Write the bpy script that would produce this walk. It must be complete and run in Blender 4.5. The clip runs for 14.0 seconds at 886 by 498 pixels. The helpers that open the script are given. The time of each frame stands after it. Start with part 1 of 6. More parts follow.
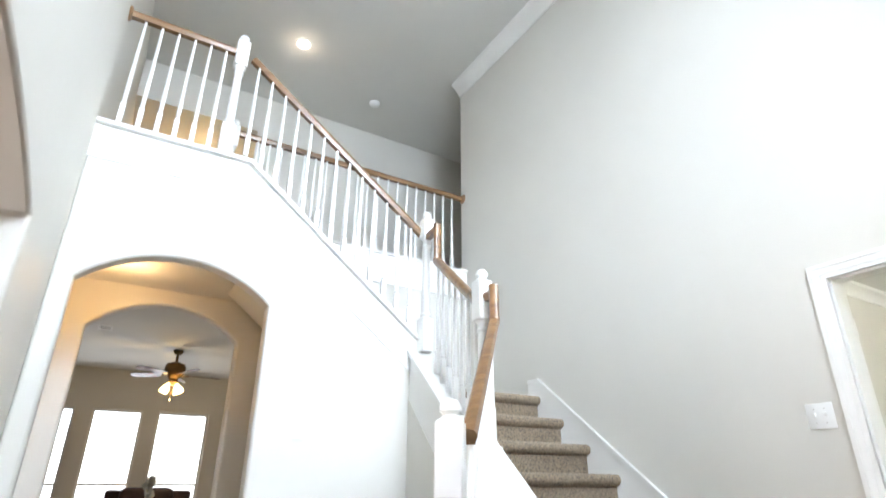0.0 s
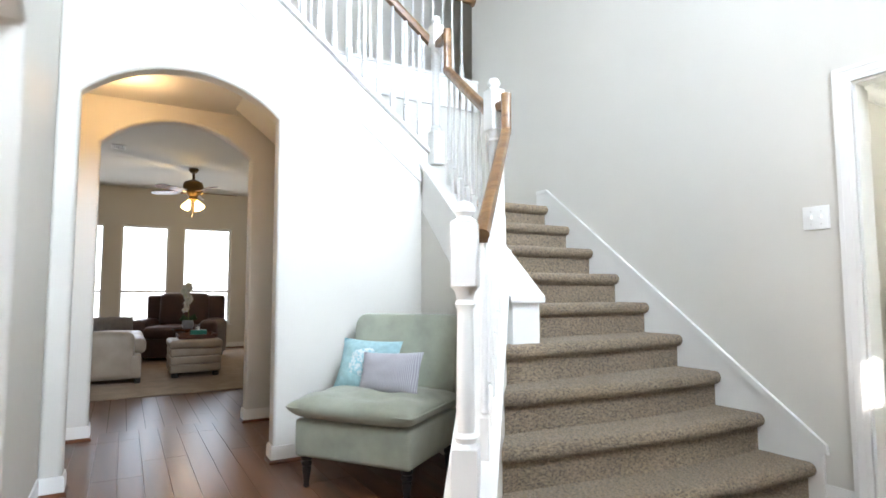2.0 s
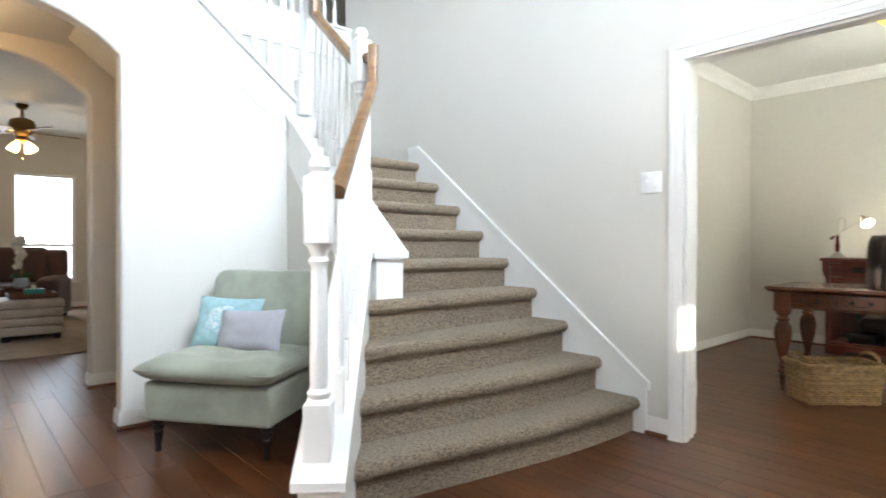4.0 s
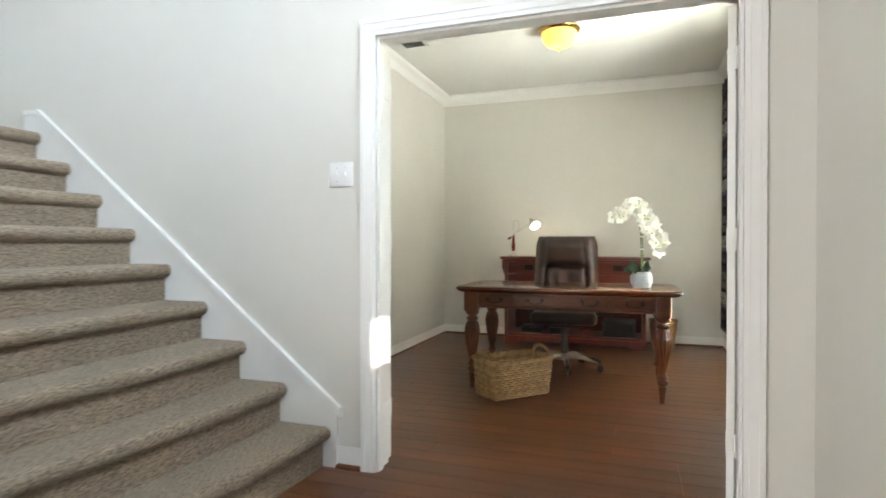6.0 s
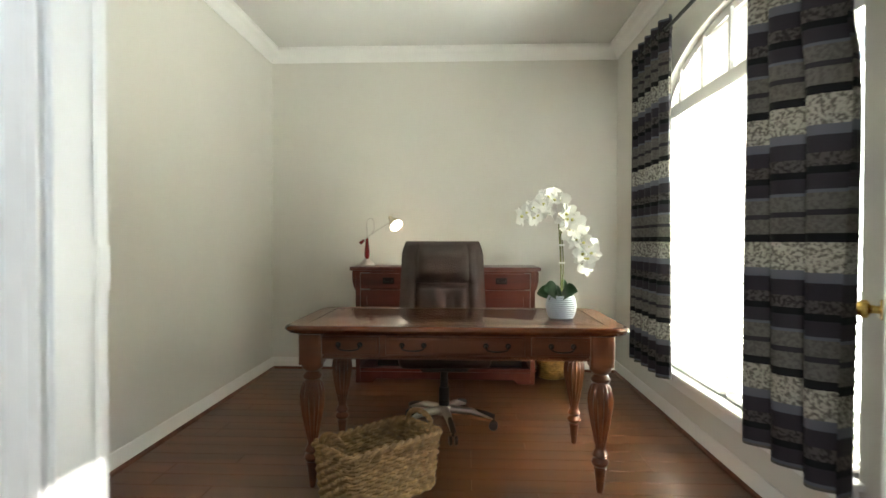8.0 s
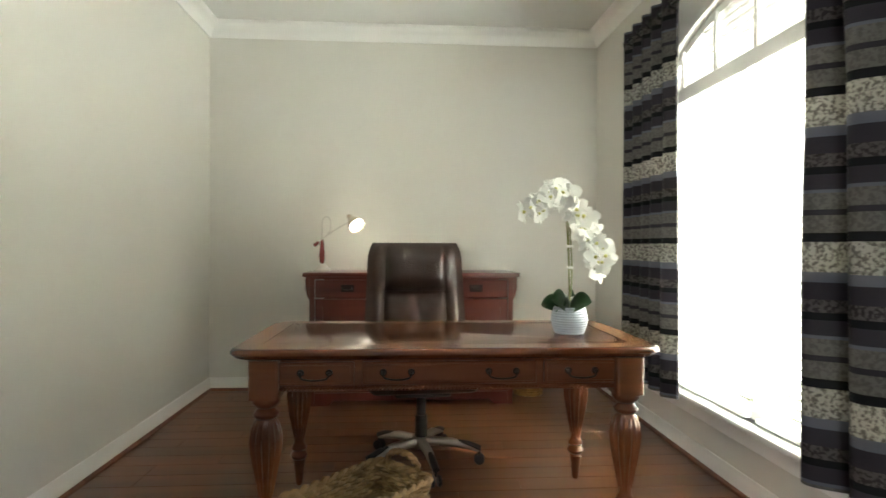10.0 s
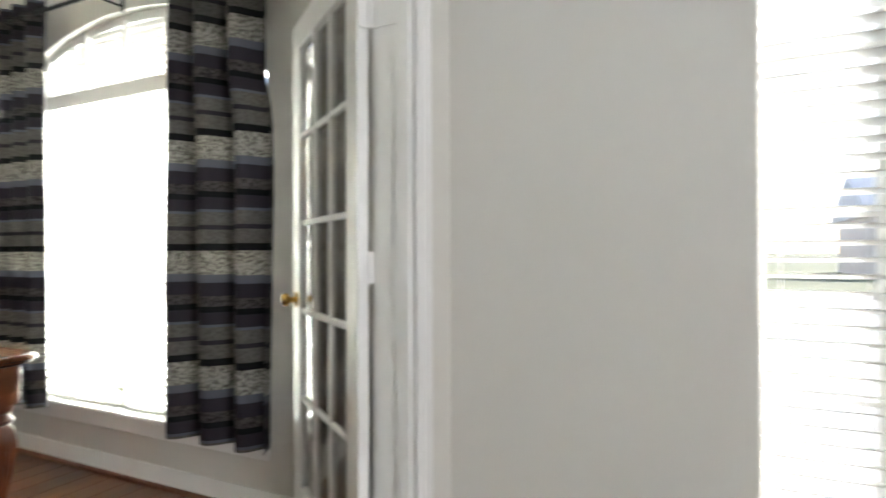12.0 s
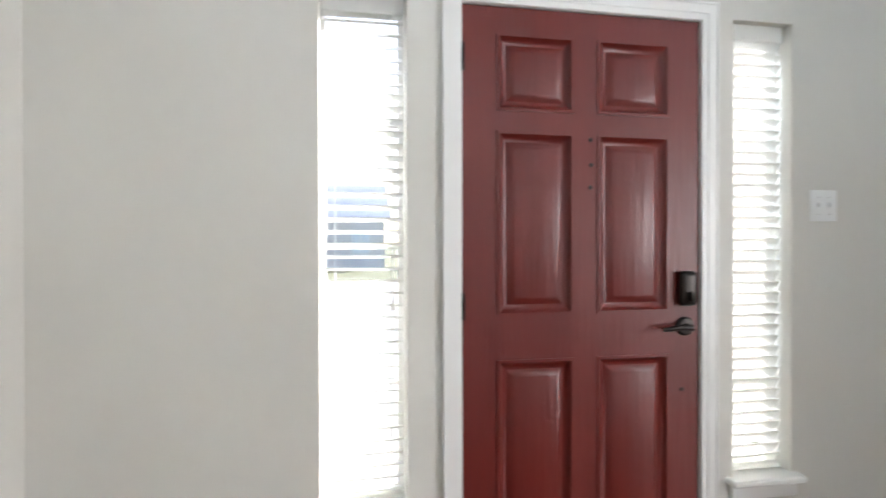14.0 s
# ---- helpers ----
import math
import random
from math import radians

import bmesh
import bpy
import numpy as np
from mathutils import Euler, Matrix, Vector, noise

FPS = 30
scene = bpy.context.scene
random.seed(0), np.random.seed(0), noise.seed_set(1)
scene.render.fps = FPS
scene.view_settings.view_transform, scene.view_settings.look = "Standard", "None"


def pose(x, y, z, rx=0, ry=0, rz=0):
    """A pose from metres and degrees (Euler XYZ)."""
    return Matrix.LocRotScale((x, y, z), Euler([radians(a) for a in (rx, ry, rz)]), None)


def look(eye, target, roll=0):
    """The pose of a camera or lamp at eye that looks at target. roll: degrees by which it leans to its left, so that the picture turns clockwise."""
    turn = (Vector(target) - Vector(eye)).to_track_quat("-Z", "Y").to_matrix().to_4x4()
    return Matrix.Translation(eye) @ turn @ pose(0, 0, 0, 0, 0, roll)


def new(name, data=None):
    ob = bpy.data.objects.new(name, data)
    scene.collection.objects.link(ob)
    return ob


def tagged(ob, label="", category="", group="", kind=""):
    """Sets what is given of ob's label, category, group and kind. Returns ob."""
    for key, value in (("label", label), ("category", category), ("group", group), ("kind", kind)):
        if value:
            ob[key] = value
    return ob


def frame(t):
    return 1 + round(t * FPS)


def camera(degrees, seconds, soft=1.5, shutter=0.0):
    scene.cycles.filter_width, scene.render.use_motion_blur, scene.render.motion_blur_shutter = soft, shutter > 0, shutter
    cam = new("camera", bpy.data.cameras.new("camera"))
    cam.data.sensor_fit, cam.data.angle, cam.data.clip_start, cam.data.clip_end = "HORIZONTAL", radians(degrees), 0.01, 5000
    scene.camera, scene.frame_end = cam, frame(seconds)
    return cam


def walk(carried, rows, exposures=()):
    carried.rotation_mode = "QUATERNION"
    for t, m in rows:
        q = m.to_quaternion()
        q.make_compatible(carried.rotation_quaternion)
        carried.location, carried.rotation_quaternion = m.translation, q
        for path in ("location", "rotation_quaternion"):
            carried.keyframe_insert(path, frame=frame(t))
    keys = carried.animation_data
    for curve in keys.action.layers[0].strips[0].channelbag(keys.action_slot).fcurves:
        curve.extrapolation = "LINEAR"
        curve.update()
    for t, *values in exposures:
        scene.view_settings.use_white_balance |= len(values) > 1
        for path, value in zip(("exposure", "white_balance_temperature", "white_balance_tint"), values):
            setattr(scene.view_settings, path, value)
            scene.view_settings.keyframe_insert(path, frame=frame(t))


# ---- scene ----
cam = camera(77.5, 14.0, 1.5, 0.55)
PATH = [
    (0, (0.194, 0.11, 1.088), (-1.387, 1.053, 1.87), 0.4),
    (0.5, (0.203, 0.108, 1.074), (-1.435, 1.063, 1.712), 0.4),
    (1, (0.208, 0.086, 1.072), (-1.471, 1.069, 1.533), 0.2),
    (1.5, (0.219, 0.076, 1.067), (-1.494, 1.067, 1.356), 0.1),
    (2, (0.218, 0.074, 1.036), (-1.51, 1.07, 1.187), -0.1),
    (4.5, (0.28, 0.168, 1.048), (-1.044, 1.667, 1.026), 0.2),
    (5, (0.275, 0.232, 1.054), (-0.825, 1.902, 1.034), 0.2),
    (5.5, (0.212, 0.459, 1.06), (-0.637, 2.27, 1.038), 0.1),
    (6, (0.095, 0.724, 1.067), (-0.557, 2.614, 1.048), 0.0),
    (6.5, (-0.086, 1.029, 1.096), (-0.523, 2.981, 1.072), 0.2),
    (7, (-0.185, 1.401, 1.106), (-0.389, 3.39, 1.081), 0.4),
    (7.5, (-0.243, 1.777, 1.129), (-0.382, 3.772, 1.103), 0.1),
    (8, (-0.326, 2.155, 1.137), (-0.411, 4.153, 1.108), 0.1),
    (9.3, (-0.47, 2.665, 1.13), (-0.43, 4.665, 1.115), 0.2),
    (10.5, (-0.557, 2.637, 1.111), (-0.101, 4.584, 1.118), 0.3),
    (11, (-0.562, 2.534, 1.117), (0.499, 4.229, 1.122), 0.2),
    (11.5, (-0.662, 2.412, 1.114), (0.848, 3.724, 1.128), 0.1),
    (12, (-0.845, 2.33, 1.125), (0.961, 3.189, 1.137), -0.2),
    (12.5, (-0.93, 2.238, 1.138), (1.01, 2.724, 1.155), -0.7),
    (13, (-0.968, 2.21, 1.182), (1.027, 2.349, 1.157), -0.7),
    (13.5, (-1.031, 2.181, 1.221), (0.965, 2.062, 1.185), -0.5),
    (14, (-1.077, 2.137, 1.225), (0.891, 1.778, 1.21), -0.1),
]
walk(cam, [(t, look(eye, target, roll)) for t, eye, target, roll in PATH],
     [(0, 1.5, 6450, 13), (5, 1.6, 6400, 12), (8, 1.35, 6450, 8), (10.5, 1.4, 6350, 9), (11.5, 1.4, 6250, 11), (12.5, 1.42, 6050, 13), (14, 1.6, 6100, 13)])

# ---- light ----
world = bpy.data.worlds.new("sky")
scene.world = world
world.use_nodes = True
wn = world.node_tree.nodes
sky = wn.new("ShaderNodeTexSky")
sky.sky_type, sky.sun_disc = "NISHITA", False
sky.sun_elevation, sky.sun_rotation = radians(31), radians(119.6)
wn["Background"].inputs["Strength"].default_value = 0.15
world.node_tree.links.new(sky.outputs[0], wn["Background"].inputs["Color"])

sun = new("sun", bpy.data.lights.new("sun", "SUN"))
sun.data.energy, sun.data.angle, sun.data.color = 5.0, radians(0.6), (1.0, 0.95, 0.87)
sun.matrix_world = look((2.0, 0.911, 1.173), (0.224, 1.92, -0.05))


def window_lamp(name, eye, target, w, h, power, color=(0.86, 0.93, 1.0)):
    lamp = new(name, bpy.data.lights.new(name, "AREA"))
    lamp.data.shape, lamp.data.size, lamp.data.size_y = "RECTANGLE", w, h
    lamp.data.energy, lamp.data.color = power, color
    lamp.matrix_world = look(eye, target)
    return lamp


def bulb(name, place, power, color, radius=0.04):
    lamp = new(name, bpy.data.lights.new(name, "POINT"))
    lamp.data.energy, lamp.data.color, lamp.data.shadow_soft_size = power, color, radius
    lamp.location = place
    return lamp


upper_sky = window_lamp("sky_light_upper_window", (1.75, 1.1, 4.0), (-3.25, 0.9, 1.3), 2.0, 2.0, 96, (0.74, 0.87, 1.0))
upper_sky.data.spread = radians(130)
office_sky = window_lamp("sky_light_office_window", (1.36, 4.98, 1.12), (0.0, 4.98, 1.0), 1.9, 1.5, 236, (0.965, 1.0, 0.90))
office_sky.data.spread = radians(145)
# Fill from an unseen dining window, added to brighten the foyer walls.
window_lamp("fill_light_dining_side", (-3.25, -3.42, 1.4), (-1.2, -0.3, 1.2), 1.6, 1.6, 62, (1.0, 0.97, 0.94))
window_lamp("sky_light_living_window", (-10.95, 0.45, 1.4), (-8.0, 0.45, 1.0), 2.9, 1.9, 28)
bulb("desk_lamp_bulb", (-0.905, 6.70, 1.27), 0.4, (1.0, 0.86, 0.66), 0.03)
bulb("ceiling_lamp_bulb", (-0.485, 5.30, 2.58), 0.2, (1.0, 0.84, 0.58), 0.05)
bulb("hall_lamp_bulb", (-3.9, 0.05, 2.30), 3.0, (1.0, 0.62, 0.27), 0.05)
bulb("fan_lamp_bulb", (-8.5, 0.895, 2.14), 6.0, (1.0, 0.72, 0.38), 0.05)
bulb("upper_can_bulb", (-4.636, 1.194, 5.40), 0.5, (1.0, 0.82, 0.6), 0.04)
bulb("upper_hall_bulb", (-6.6, 0.5, 4.7), 4.5, (1.0, 0.68, 0.3), 0.05)

# ---- materials ----


def material(name, color, rough=0.6, metal=0.0, vary=0.06, scale=3.0, bump=0.0, bump_scale=80.0, dark=None, emit=None,
             strength=0.0, coat=0.0, stretch=(1, 1, 1), random_tint=0.0, spec=None, sheen=0.0):
    """A painted or plain surface: colour drift at a large scale, fine grain and relief."""
    m = bpy.data.materials.new(name)
    m.use_nodes = True
    n, l = m.node_tree.nodes, m.node_tree.links
    b = n["Principled BSDF"]
    b.inputs["Roughness"].default_value, b.inputs["Metallic"].default_value = rough, metal
    b.inputs["Coat Weight"].default_value = coat
    b.inputs["Coat Roughness"].default_value = 0.12
    b.inputs["Sheen Weight"].default_value = sheen
    if spec is not None:
        b.inputs["Specular IOR Level"].default_value = spec
    co = n.new("ShaderNodeTexCoord")
    mp = n.new("ShaderNodeMapping")
    mp.inputs["Scale"].default_value = stretch
    l.new(co.outputs["Object"], mp.inputs["Vector"])
    big = n.new("ShaderNodeTexNoise")
    big.inputs["Scale"].default_value, big.inputs["Detail"].default_value = scale, 6
    l.new(mp.outputs[0], big.inputs["Vector"])
    ramp = n.new("ShaderNodeValToRGB")
    d = dark or tuple(c * (1 - 2 * vary) for c in color)
    ramp.color_ramp.elements[0].color, ramp.color_ramp.elements[1].color = (*d, 1), (*color, 1)
    ramp.color_ramp.elements[0].position, ramp.color_ramp.elements[1].position = 0.3, 0.65
    l.new(big.outputs["Fac"], ramp.inputs["Fac"])
    out = ramp.outputs["Color"]
    if random_tint:
        info = n.new("ShaderNodeObjectInfo")
        hsv = n.new("ShaderNodeHueSaturation")
        mr = n.new("ShaderNodeMapRange")
        mr.inputs["To Min"].default_value, mr.inputs["To Max"].default_value = 1 - random_tint, 1 + random_tint
        l.new(info.outputs["Random"], mr.inputs["Value"])
        l.new(mr.outputs[0], hsv.inputs["Value"])
        l.new(out, hsv.inputs["Color"])
        out = hsv.outputs["Color"]
    l.new(out, b.inputs["Base Color"])
    if bump:
        fine = n.new("ShaderNodeTexNoise")
        fine.inputs["Scale"].default_value, fine.inputs["Detail"].default_value = bump_scale, 4
        l.new(mp.outputs[0], fine.inputs["Vector"])
        bp = n.new("ShaderNodeBump")
        bp.inputs["Strength"].default_value, bp.inputs["Distance"].default_value = bump, 0.01
        l.new(fine.outputs["Fac"], bp.inputs["Height"])
        l.new(bp.outputs[0], b.inputs["Normal"])
    if emit:
        b.inputs["Emission Color"].default_value = (*emit, 1)
        b.inputs["Emission Strength"].default_value = strength
    return m


def wood(name, color, dark, rough=0.3, coat=0.3, axis=0, scale=5.0, random_tint=0.0, bump=0.15, along=0.25):
    """Stained wood with grain drawn out along one axis."""
    stretch = [scale * 3] * 3
    stretch[axis] = scale * along
    m = material(name, color, rough, 0, 0.1, 1.0, bump, 6.0, dark, coat=coat, stretch=tuple(stretch), random_tint=random_tint)
    n, l = m.node_tree.nodes, m.node_tree.links
    noise_a = [x for x in n if x.type == "TEX_NOISE"][0]
    noise_a.inputs["Distortion"].default_value = 0.7
    noise_a.inputs["Detail"].default_value = 9
    mp = [x for x in n if x.type == "MAPPING"][0]
    if random_tint:
        info = [x for x in n if x.type == "OBJECT_INFO"][0]
        mul = n.new("ShaderNodeMath")
        mul.operation = "MULTIPLY"
        mul.inputs[1].default_value = 40.0
        l.new(info.outputs["Random"], mul.inputs[0])
        l.new(mul.outputs[0], mp.inputs["Location"])
    return m


WALL = material("greige_wall_paint", (0.655, 0.632, 0.577), 0.62, vary=0.015, scale=1.5, bump=0.06, bump_scale=160)
CEIL = material("ceiling_paint", (0.70, 0.69, 0.65), 0.8, vary=0.015, scale=1.2, bump=0.12, bump_scale=120)
WHITE = material("white_trim_paint", (0.80, 0.79, 0.76), 0.32, vary=0.02, scale=4, bump=0.03, bump_scale=60)
FLOORWOOD = wood("hand_scraped_floor_wood", (0.128, 0.045, 0.0155), (0.064, 0.0215, 0.0080), 0.285, 0.0, 0, 2.4, 0.08, 0.0, 0.35)
SUBFLOOR = material("dark_subfloor", (0.03, 0.012, 0.007), 0.7)
SHOE = wood("shoe_moulding_wood", (0.17, 0.06, 0.025), (0.08, 0.028, 0.012), 0.35, 0.2, 0, 4)
OAK = wood("oak_handrail", (0.255, 0.135, 0.052), (0.13, 0.060, 0.023), 0.3, 0.35, 1, 6)
DESKWOOD = wood("desk_walnut", (0.165, 0.050, 0.0165), (0.064, 0.019, 0.0075), 0.28, 0.3, 0, 3)
DESKTOP = wood("desk_top_walnut", (0.110, 0.034, 0.012), (0.056, 0.016, 0.007), 0.17, 0.0, 0, 2)
DESKBAND = wood("desk_burl_border", (0.25, 0.095, 0.033), (0.13, 0.045, 0.017), 0.26, 0.15, 1, 3)
CHERRY = wood("cherry_credenza", (0.115, 0.022, 0.013), (0.06, 0.012, 0.008), 0.28, 0.4, 0, 3)
IRON = material("dark_bronze_metal", (0.03, 0.026, 0.024), 0.35, 0.8, vary=0.1)
BRASS = material("polished_brass", (0.72, 0.47, 0.14), 0.2, 1.0, vary=0.05)
FANBRASS = material("antique_brass", (0.20, 0.12, 0.045), 0.35, 0.9, vary=0.15)
NICKEL = material("brushed_nickel", (0.55, 0.52, 0.48), 0.28, 1.0, vary=0.05, bump=0.03)
LEATHER = material("brown_leather", (0.030, 0.0125, 0.009), 0.36, vary=0.2, scale=6, bump=0.25, bump_scale=90, coat=0.0, spec=0.5)
BLACKPL = material("black_plastic", (0.012, 0.012, 0.013), 0.4, vary=0.1)
TAUPE = material("taupe_leather", (0.36, 0.29, 0.22), 0.38, vary=0.12, scale=5, bump=0.2, bump_scale=90)
BROWNSOFA = material("dark_brown_upholstery", (0.055, 0.022, 0.017), 0.45, vary=0.2, scale=5, bump=0.2, bump_scale=90)
VELVET = material("sage_green_velvet", (0.37, 0.395, 0.315), 0.8, vary=0.13, scale=7, bump=0.25, bump_scale=180, sheen=0.25)
TEAL = material("aqua_cotton", (0.36, 0.57, 0.61), 0.85, vary=0.1, scale=30, bump=0.3, bump_scale=260)
LEGBLACK = material("black_turned_wood", (0.012, 0.010, 0.010), 0.28, vary=0.1, coat=0.3)
CERAMIC = material("pale_blue_ceramic", (0.40, 0.46, 0.52), 0.35, vary=0.05, scale=20, bump=0.2, bump_scale=60)
PETAL = material("white_silk_petal", (0.86, 0.86, 0.80), 0.6, vary=0.04, scale=30, bump=0.1, bump_scale=90)
PETALHEART = material("yellow_green_orchid_heart", (0.62, 0.60, 0.22), 0.6)
LEAF = material("dark_green_leaf", (0.028, 0.085, 0.026), 0.35, vary=0.2, scale=14, bump=0.15, bump_scale=60)
STEM = material("green_stem", (0.20, 0.22, 0.06), 0.5, vary=0.2, scale=30)
SOIL = material("dark_moss", (0.05, 0.06, 0.02), 0.9, vary=0.3, scale=40, bump=0.6)
WICKER = material("woven_seagrass", (0.40, 0.245, 0.11), 0.75, vary=0.25, scale=26, bump=0.5, bump_scale=120, random_tint=0.15)
WICKERGOLD = material("golden_wicker", (0.34, 0.18, 0.05), 0.6, vary=0.25, scale=30, bump=0.5, bump_scale=120)
REDDOOR = wood("red_door_paint", (0.132, 0.0125, 0.0082), (0.110, 0.0100, 0.0070), 0.36, 0.05, 2, 3.0, bump=0.16)
PLASTIC = material("white_plate_plastic", (0.83, 0.83, 0.81), 0.3, vary=0.01)
BLIND = material("white_blind_slat", (0.82, 0.82, 0.80), 0.45, vary=0.02)
_bn, _bl = BLIND.node_tree.nodes, BLIND.node_tree.links
_tr = _bn.new("ShaderNodeBsdfTranslucent")
_tr.inputs["Color"].default_value = (0.85, 0.84, 0.80, 1)
_mx = _bn.new("ShaderNodeMixShader")
_mx.inputs[0].default_value = 0.45
_bl.new(_bn["Principled BSDF"].outputs[0], _mx.inputs[1])
_bl.new(_tr.outputs[0], _mx.inputs[2])
_bl.new(_mx.outputs[0], _bn["Material Output"].inputs["Surface"])
RODMETAL = material("black_rod_metal", (0.015, 0.014, 0.014), 0.4, 0.6)
REDLAMP = material("red_lacquer", (0.16, 0.012, 0.012), 0.2, coat=0.5)
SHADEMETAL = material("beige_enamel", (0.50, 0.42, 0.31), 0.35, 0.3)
BULBGLOW = material("lit_bulb_glass", (1, 0.95, 0.85), 0.4, emit=(1.0, 0.90, 0.72), strength=4.0)
LAMPGLASS = material("lit_amber_glass", (0.75, 0.52, 0.16), 0.3, emit=(1.0, 0.62, 0.13), strength=0.42)
FANGLASS = material("lit_tulip_glass", (1.0, 0.9, 0.7), 0.3, emit=(1.0, 0.72, 0.28), strength=3.0)
RUG = material("sand_coloured_rug", (0.32, 0.24, 0.17), 0.95, vary=0.12, scale=6, bump=0.6, bump_scale=200)
GRASS = material("dry_lawn_grass", (0.20, 0.21, 0.10), 0.9, vary=0.2, scale=3, bump=0.6)
CONCRETE = material("pale_concrete", (0.36, 0.35, 0.33), 0.85, vary=0.06, scale=4, bump=0.2)
# Facade and panes are lightened: outdoor glare and haze put into their colour.
BRICKRED = material("pale_brick_facade", (0.80, 0.74, 0.71), 0.85, vary=0.15, scale=12, bump=0.3)
ROOF = material("grey_roof_shingle", (0.70, 0.70, 0.72), 0.9, vary=0.2, scale=9, bump=0.4)
HAZEPANE = material("haze_pale_window_pane", (0.74, 0.77, 0.80), 0.3)
FOLIAGE = material("tree_foliage", (0.07, 0.12, 0.04), 0.7, vary=0.3, scale=3, bump=0.3)
BARK = material("tree_bark", (0.12, 0.09, 0.07), 0.9, vary=0.25, scale=12, bump=0.5)
PLASTICGREEN = material("green_plastic_box", (0.01, 0.22, 0.16), 0.4)
BLANKET = material("grey_throw_blanket", (0.30, 0.29, 0.29), 0.9, vary=0.1, scale=20, bump=0.4)

GLASS = bpy.data.materials.new("clear_pane_glass")
GLASS.use_nodes = True
_g = GLASS.node_tree.nodes["Principled BSDF"]
_g.inputs["Transmission Weight"].default_value = 1.0
_g.inputs["Roughness"].default_value = 0.0
_g.inputs["IOR"].default_value = 1.45


def carpet_material():
    m = material("frieze_carpet", (0.285, 0.212, 0.138), 0.95, 0, 0.2, 9.0, 0.0, sheen=0.15)
    n, l = m.node_tree.nodes, m.node_tree.links
    b = n["Principled BSDF"]
    co = [x for x in n if x.type == "TEX_COORD"][0]
    fine = n.new("ShaderNodeTexNoise")
    fine.inputs["Scale"].default_value, fine.inputs["Detail"].default_value = 125, 8
    fine.inputs["Roughness"].default_value = 0.72
    draw = n.new("ShaderNodeMapping")
    draw.inputs["Scale"].default_value = (1.0, 0.45, 1.0)
    l.new(co.outputs["Object"], draw.inputs["Vector"])
    l.new(draw.outputs[0], fine.inputs["Vector"])
    ramp = n.new("ShaderNodeValToRGB")
    ramp.color_ramp.elements[0].color, ramp.color_ramp.elements[0].position = (0.050, 0.036, 0.025, 1), 0.36
    ramp.color_ramp.elements[1].color, ramp.color_ramp.elements[1].position = (0.54, 0.40, 0.25, 1), 0.64
    l.new(fine.outputs["Fac"], ramp.inputs["Fac"])
    old = b.inputs["Base Color"].links[0].from_socket
    mix = n.new("ShaderNodeMix")
    mix.data_type = "RGBA"
    mix.inputs[0].default_value = 0.8
    l.new(old, mix.inputs[6])
    l.new(ramp.outputs[0], mix.inputs[7])
    l.new(mix.outputs[2], b.inputs["Base Color"])
    bp = n.new("ShaderNodeBump")
    bp.inputs["Strength"].default_value, bp.inputs["Distance"].default_value = 1.0, 0.02
    l.new(fine.outputs["Fac"], bp.inputs["Height"])
    l.new(bp.outputs[0], b.inputs["Normal"])
    return m


CARPET = carpet_material()


